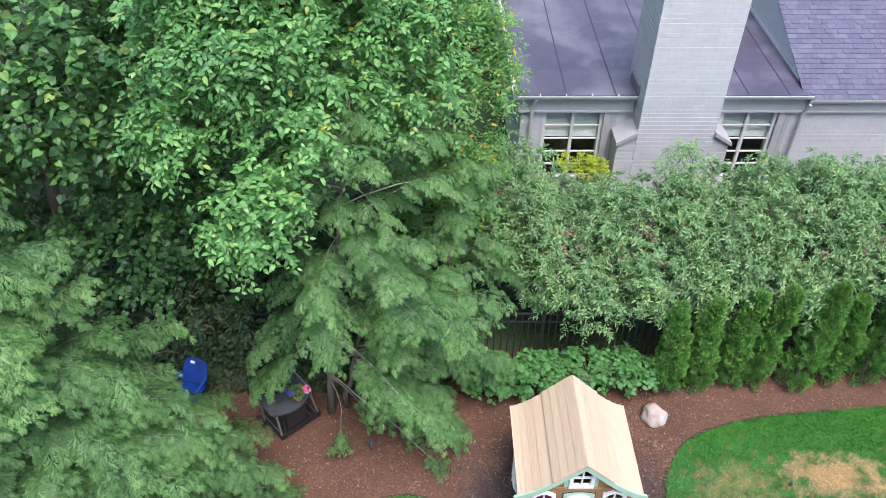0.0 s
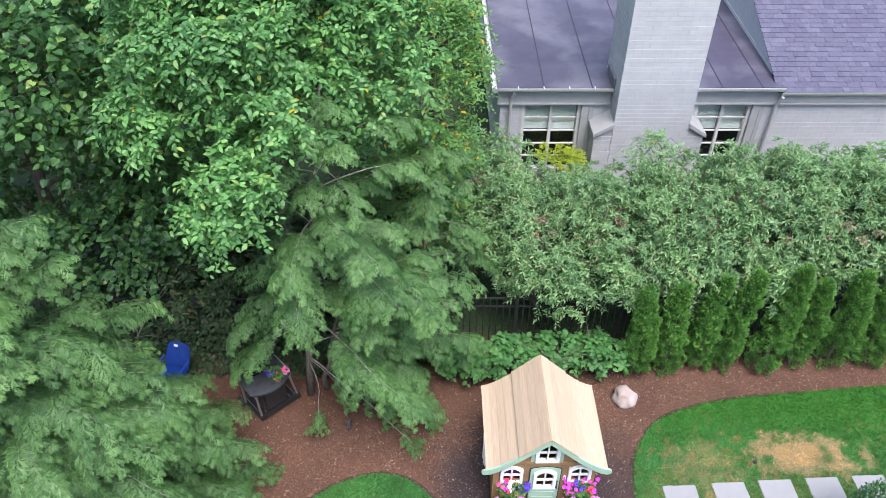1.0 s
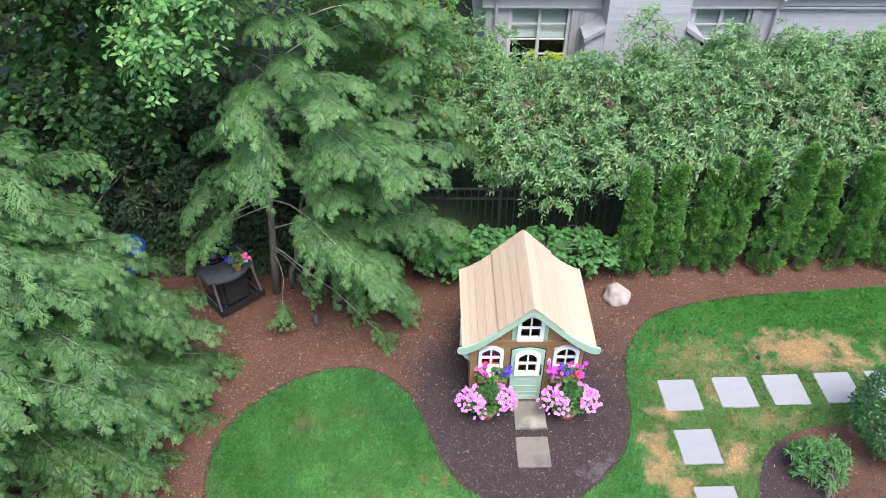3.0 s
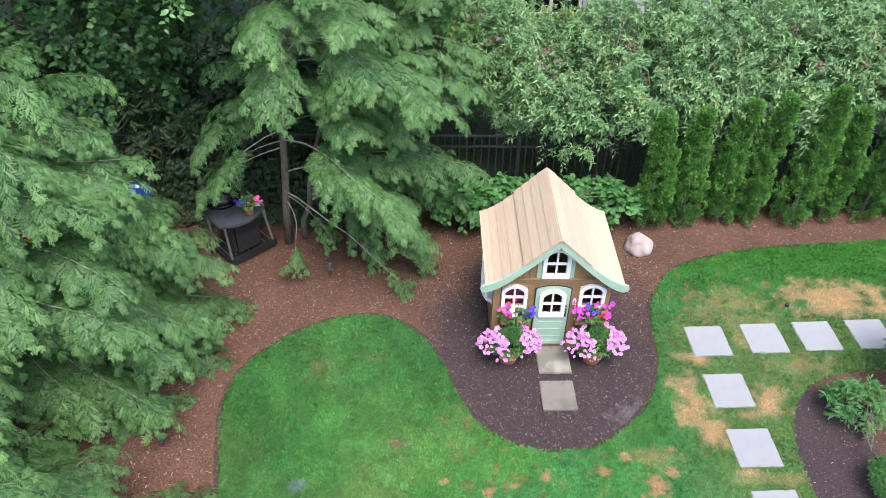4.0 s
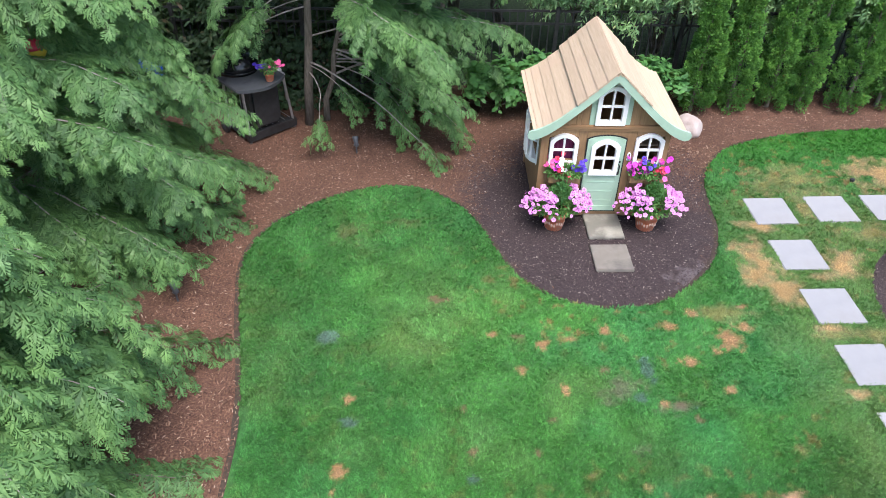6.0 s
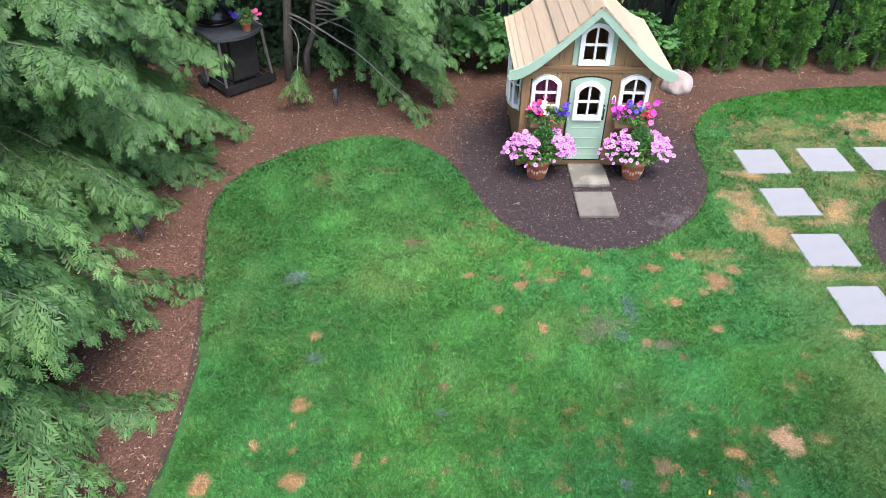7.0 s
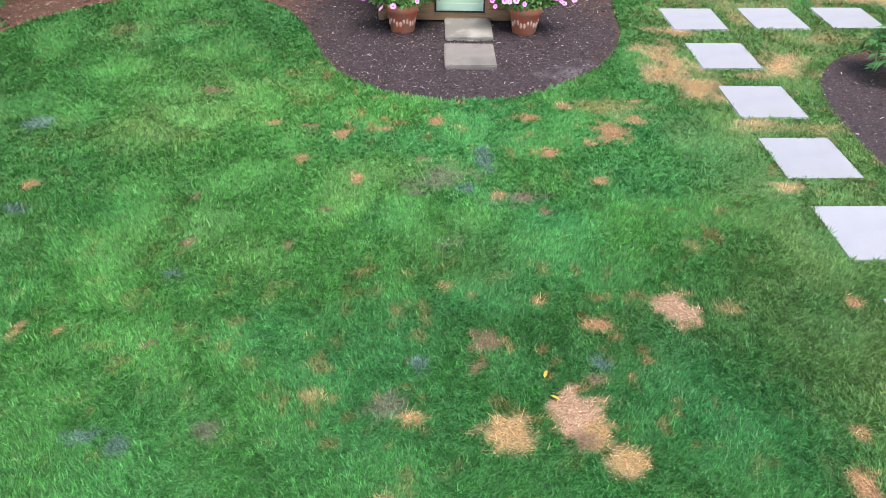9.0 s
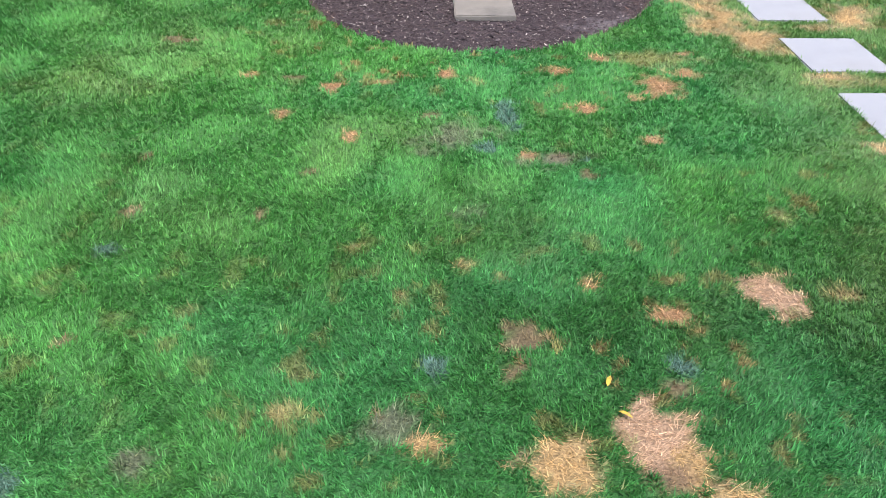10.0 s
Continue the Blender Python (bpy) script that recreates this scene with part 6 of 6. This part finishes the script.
# broad-leaved trees behind the fence
broad_tree("leafy_tree", -4.2, 5.6, 6.5, [(-3.95, 4.2, 6.1, 1.5, 1.9, 2.2, 270), (-4.1, 2.9, 5.0, 0.6, 0.8, 1.0, 55), (-4.55, 3.3, 6.2, 0.8, 0.9, 1.3, 110), (-2.75, 5.0, 5.6, 1.2, 1.4, 2.2, 180), (-4.2, 3.5, 7.2, 1.1, 1.1, 0.9, 100), (-3.0, 7.0, 6.5, 2.0, 2.0, 1.8, 120)], M["leaf_tree"], 0.104, 0.5, 41,
           "large leafy tree with bright green leaves behind the fence", twigs=6, per=11, twig_len=0.42, trunk_r=0.16, limb_n=50, up=-0.1)
broad_tree("elm_tree", -1.5, 7.0, 5.0, [(-1.85, 6.0, 4.7, 1.2, 1.4, 2.3, 310), (-1.75, 6.4, 2.3, 1.2, 1.3, 1.5, 150), (-2.4, 8.5, 5.0, 1.3, 1.6, 2.0, 130), (-2.0, 9.0, 2.6, 1.0, 1.4, 1.8, 90)], M["leaf_gold"], 0.085, 0.45, 42,
           "slender elm with leaves turning yellow behind the fence", twigs=6, per=9, twig_len=0.4, trunk_r=0.11, limb_n=50)
broad_tree("vine_covered_tree", -8.2, 5.4, 8.0, [(-7.9, 4.7, 6.4, 2.4, 1.7, 2.4, 440), (-7.6, 5.3, 3.0, 2.3, 1.1, 2.3, 330), (-6.3, 6.1, 4.6, 1.4, 1.0, 3.0, 220), (-10.2, 5.0, 5.0, 1.8, 1.6, 3.5, 200)], M["leaf_vine"], 0.105, 0.9, 43,
           "tree overgrown by dark green grape vine", twigs=5, per=6, twig_len=0.45, template=LOBED, trunk_r=0.16, limb_n=20, droop=0.8, up=-0.7, gather=0.15)

for i, (fx, fy, fh) in enumerate([(-13.5, 7.0, 8.5), (-11.0, 11.0, 8.0), (-7.5, 11.5, 8.0), (-4.2, 12.0, 7.5), (-2.4, 15.5, 7.5)]):
    broad_tree("background_tree", fx, fy, fh * 0.8, [(fx, fy, fh * 0.62, 2.3, 2.0, fh * 0.4, 240), (fx, fy - 0.4, fh * 0.3, 2.2, 1.6, fh * 0.3, 130)], M["leaf_tree"], 0.2, 0.55, 150 + i, "dense leafy tree in the wood beyond the fence", twigs=3, per=5, twig_len=0.6, trunk_r=0.15, limb_n=20)

# shrubs behind the fence
SHRUBS = [(-0.6, 6.1, 2.4), (0.55, 5.1, 2.25), (1.9, 5.1, 2.45), (3.2, 5.1, 2.55), (4.5, 5.2, 2.72), (5.8, 5.2, 2.82), (7.1, 5.3, 2.85), (8.4, 5.3, 2.85)]
TALL = []
for i, (sx, sy, sh) in enumerate(SHRUBS):
    TALL.append(broad_tree("tall_shrub", sx, sy + 0.4, sh * 0.8, [(sx, sy + 0.1, sh - 0.85, 0.95, 0.95, 0.95, 160 if sx > 2.2 else 110), (sx + 0.2, sy + 1.2, sh - 0.8, 0.95, 0.9, 0.9, 80 if sx > 2.2 else 60)] + ([(sx, sy + 0.1, sh * 0.56, 0.9, 0.75, sh * 0.26, 80)] if sx > 2.2 else [(sx, sy - 0.1, sh * 0.6, 0.85, 0.5, 0.35, 26)]) + [(sx + 0.75 * math.sin(2.3 * k + 1.7 * i), sy + 0.5 + 0.6 * math.cos(3.1 * k + i), sh + 0.1 + 0.12 * math.sin(5 * k + i), 0.09, 0.09, 0.38, 6) for k in range(8)], M["leaf_shrub"], 0.1, 0.36, 60 + i,
               "tall grey-green shrub with faded flower heads behind the fence", "shrub", twigs=8, per=9, twig_len=0.36, template=KITE, trunk_r=0.035, stems=4, limb_n=30, droop=0.25, star=True, up=-0.35 if sx > 2.2 else -0.05))
broad_tree("tall_shrub", 2.45, 6.1, 2.7, [(2.45, 6.05, 3.2, 0.32, 0.3, 0.5, 22)], M["leaf_shrub"], 0.1, 0.3, 78, "slender shrub shoots rising before the house wall", "shrub", twigs=4, per=9, twig_len=0.3, template=NARROW, trunk_r=0.02, stems=4, limb_n=10)


def flower_heads():
    """Faded lilac-brown flower heads on top of the tall shrubs."""
    rng = np.random.default_rng(77)
    for shrub, (sx, sy, sh) in zip(TALL, SHRUBS):
        bits = []
        for k in range(13):
            a, r = rng.uniform(0, 2 * math.pi), rng.uniform(0.15, 0.95)
            c = np.array([r * math.cos(a), -0.2 + 0.8 * r * math.sin(a), sh + 0.1 - 0.5 * r * r])
            n = 40
            d = unit(rng.normal(size=(n, 3)))
            O = d * np.array([0.085, 0.085, 0.06]) * rng.uniform(0.2, 1, (n, 1))
            V, T = scatter(*LEAF, O + c, d + np.array([0, 0, 0.4]), d[:, [1, 2, 0]] + np.array([0, 0, 0.5]), rng.uniform(0.03, 0.05, n))
            bits.append((V, T))
        V, T = join(bits)
        part("faded_bloom", tri_mesh("faded_bloom", V, T), M["faded"], shrub, "faded pinkish brown flower heads")["kind"] = "stuff"


flower_heads()
broad_tree("gold_shrub", 1.35, 9.35, 0.9, [(1.35, 9.2, 1.08, 0.45, 0.35, 0.33, 56)], M["leaf_yellow"], 0.06, 0.5, 80, "yellow-green shrub below the house window", "shrub", twigs=5, per=8, twig_len=0.18, trunk_r=0.03, limb_n=12)

# low shrubs in front of the fence
for i, (sx, sy, sh, r) in enumerate([(-0.15, 3.75, 0.85, 0.48), (0.75, 3.95, 0.75, 0.42), (1.45, 3.9, 0.8, 0.46), (-0.95, 3.8, 0.8, 0.42)]):
    broad_tree("low_shrub", sx, sy, sh * 0.8, [(sx, sy, sh * 0.6, r, r * 0.7, sh * 0.4, 34)], M["leaf_low"], 0.115, 0.68, 90 + i, "fresh green broad-leaved shrub before the fence", "shrub", twigs=5, per=7, twig_len=0.22, trunk_r=0.014, stems=3, limb_n=20, shell=0.4)
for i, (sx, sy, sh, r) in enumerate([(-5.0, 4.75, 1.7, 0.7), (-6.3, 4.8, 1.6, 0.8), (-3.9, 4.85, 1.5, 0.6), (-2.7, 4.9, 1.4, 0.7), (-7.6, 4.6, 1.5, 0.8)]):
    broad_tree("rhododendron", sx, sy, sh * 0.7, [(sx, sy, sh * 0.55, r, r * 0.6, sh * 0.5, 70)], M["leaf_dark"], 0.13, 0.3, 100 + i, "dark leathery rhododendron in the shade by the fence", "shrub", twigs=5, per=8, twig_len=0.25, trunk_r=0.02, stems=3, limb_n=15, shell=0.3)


# filler shrubs, added to darken the gap under the trees; shade in leaf colour
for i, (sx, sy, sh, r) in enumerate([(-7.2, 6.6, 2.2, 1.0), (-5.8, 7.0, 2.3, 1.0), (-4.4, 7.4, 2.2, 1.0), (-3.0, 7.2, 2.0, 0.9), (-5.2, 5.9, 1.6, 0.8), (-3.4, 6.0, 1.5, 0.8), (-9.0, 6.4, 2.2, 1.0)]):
    broad_tree("understory_shrub", sx, sy, sh * 0.8, [(sx, sy, sh * 0.55, r, r * 0.8, sh * 0.45, 70)], M["leaf_dark"], 0.14, 0.45, 170 + i, "added dark shrub filling the shaded gap under the trees", "shrub", twigs=5, per=7, twig_len=0.35, trunk_r=0.02, stems=3, limb_n=12, shell=0.3)


def ivy():
    rng = np.random.default_rng(17)
    n = 5200
    x = rng.uniform(-7.5, -1.6, n)
    v = rng.random(n)
    O = np.stack([x, np.where(v < 0.6, 4.3 + rng.normal(0, 0.06, n), rng.uniform(3.75, 4.3, n)), np.where(v < 0.6, rng.uniform(0.03, 0.95, n), rng.uniform(0.03, 0.12, n))], 1)
    X = np.stack([rng.normal(0, 0.6, n), rng.normal(-0.3, 0.4, n), rng.normal(-0.5, 0.4, n)], 1)
    N = np.stack([rng.normal(0, 0.3, n), np.where(v < 0.6, -0.8, -0.1) + rng.normal(0, 0.3, n), np.where(v < 0.6, 0.5, 1.0)], 1)
    L = rng.uniform(0.04, 0.08, n)
    V, T = scatter(*LOBED, O, X, N, np.stack([L, L], 1))
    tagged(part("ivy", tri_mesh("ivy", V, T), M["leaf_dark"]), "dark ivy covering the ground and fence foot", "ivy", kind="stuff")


ivy()


def arborvitae(x, y, H, R, seed, label):
    """A narrow column of upright flat sprays."""
    rng = np.random.default_rng(seed)
    t = thing("arborvitae", (x, y, 0), label, "conifer", "row of arborvitae along the fence")
    V, T = tube([(0, 0, 0), (0.02, 0, H * 0.5), (0, 0, H * 0.93)], 0.035, 0.006, 7)
    part("trunk", tri_mesh("trunk", V, T), M["bark"], t)
    n = 320
    u = rng.random(n) ** 0.85
    a = rng.uniform(0, 2 * math.pi, n)
    lump = value_noise(a * 1.6, u * 7, 1.0, seed, 2)
    prof = np.where(u < 0.2, 0.85 + 0.75 * u, 1.0) * (1 - 0.9 * np.clip((u - 0.15) / 0.85, 0, 1) ** 2.0)
    r = R * prof * (0.5 + 0.7 * lump) * rng.choice([1.0, 0.9, 0.55], n)
    wav = 0.07 * np.sin(u * 4 + seed) + 0.06 * u
    hub = np.stack([np.cos(a) * r + wav, np.sin(a) * r, 0.02 + u * H * 0.93], 1)
    axis = unit(np.stack([np.cos(a) * 0.55, np.sin(a) * 0.55, np.full(n, 0.8)], 1) + rng.normal(0, 0.28, (n, 3)))
    per = 62
    rp = lambda q: np.repeat(q, per, 0)
    m = n * per
    v = rng.random(m)
    out = unit(rng.normal(size=(m, 3)) + np.stack([rp(np.cos(a)), rp(np.sin(a)), np.full(m, 0.2)], 1) * 0.5)
    tall = rp(rng.uniform(0.08, 0.18, n) * (1 - 0.3 * u))
    O = rp(hub) + rp(axis) * (v * tall)[:, None] + out * (rp(rng.uniform(0.045, 0.08, n)) * np.sqrt(np.clip(1.05 - v, 0, 1)))[:, None]
    O[:, 2] = np.maximum(O[:, 2], 0.03)
    X = rp(axis) * 0.7 + out * 0.8 + rng.normal(0, 0.25, (m, 3))
    N = out + rng.normal(0, 0.5, (m, 3))
    L = rng.uniform(0.025, 0.048, m)
    young = np.clip(v * 0.7 - 0.25 + rp(rng.normal(0, 0.18, n)), 0, 0.85)
    V, T = scatter(*KITE, O, X, N, np.stack([L, L * 0.6], 1))
    part("crown", tri_mesh("crown", V, T, np.repeat(young, len(KITE[0]))), M["leaf_cedar"], t)
    return t


for i, (ax, ay, ah, ar) in enumerate([(2.12, 3.86, 2.2, 0.24), (2.72, 3.92, 2.2, 0.23), (3.38, 4.02, 2.3, 0.22), (3.86, 4.02, 2.4, 0.23), (4.6, 3.98, 2.55, 0.29), (5.15, 4.08, 2.15, 0.24), (5.85, 4.1, 2.3, 0.3), (6.52, 4.12, 2.3, 0.3), (7.2, 4.2, 2.3, 0.3)]):
    arborvitae(ax, ay, ah, ar, 120 + i, "narrow green arborvitae column at the fence")


def round_bush(x, y, r, h, seed, mat, label, n=7000, leaf=0.05):
    rng = np.random.default_rng(seed)
    t = thing("round_bush", (x, y, 0), label, "bush")
    V, T = tube([(0, 0, 0), (0, 0, h * 0.5)], 0.03, 0.01, 6)
    part("stem", tri_mesh("stem", V, T), M["bark"], t)
    d = unit(rng.normal(size=(n, 3)))
    lump = value_noise(np.arctan2(d[:, 1], d[:, 0]) * 2, d[:, 2] * 4, 1.0, seed, 2)
    O = d * np.array([r, r, h / 2]) * (0.82 + 0.3 * lump[:, None]) * rng.uniform(0.82, 1.0, (n, 1)) + np.array([0, 0, h / 2])
    k = O[:, 2] > 0.03
    O, d = O[k], d[k]
    m = len(O)
    X = d + rng.normal(0, 0.6, (m, 3)) + np.array([0, 0, 0.2])
    N = np.array([0, 0, 0.6]) + d * 0.5 + rng.normal(0, 0.5, (m, 3))
    L = leaf * rng.uniform(0.7, 1.3, m)
    V, T = scatter(*LEAF, O, X, N, np.stack([L, L * 0.5], 1))
    part("crown", tri_mesh("crown", V, T), mat, t)


round_bush(5.05, 0.35, 0.62, 1.35, 140, M["leaf_box"], "dense rounded dark green bush in the bed")
round_bush(3.95, -1.2, 0.34, 0.5, 141, M["leaf_low"], "low rounded light green bush in the bed", 3500, 0.04)
broad_tree("azalea", 3.92, -0.08, 0.4, [(3.92, -0.08, 0.3, 0.3, 0.28, 0.24, 34)], M["leaf_low"], 0.095, 0.3, 142, "small green azalea in the mulch bed", "shrub", twigs=4, per=8, twig_len=0.14, trunk_r=0.012, stems=2, limb_n=10, template=NARROW)

# small things on the lawn
for lx, ly, lr in ((0.43, -3.56, 70), (0.445, -3.67, -35)):
    V, T = scatter(*LEAF, np.array([[0.0, 0, 0]]), np.array([[1.0, 0, 0.1]]), np.array([[0, 0.2, 1.0]]), np.array([[0.055, 0.02]]))
    ob = part("fallen_leaf", tri_mesh("fallen_leaf", V, T), M["fallen"])
    ob.matrix_world = pose(lx, ly, 0.045, 0, 0, lr)
    tagged(ob, "fallen yellow leaf lying on the grass", "leaf", "fallen leaves on the lawn")
bm = lathe(bmesh.new(), [(0.028, 0.0), (0.032, 0.03), (0.03, 0.05), (0.012, 0.055)], 14)
ob = part("sprinkler_head", bm, M["black"])
ob.matrix_world = pose(3.8, 1.88, 0.02)
tagged(ob, "small black sprinkler head in the grass", "sprinkler")

build_grass()
build_chips()
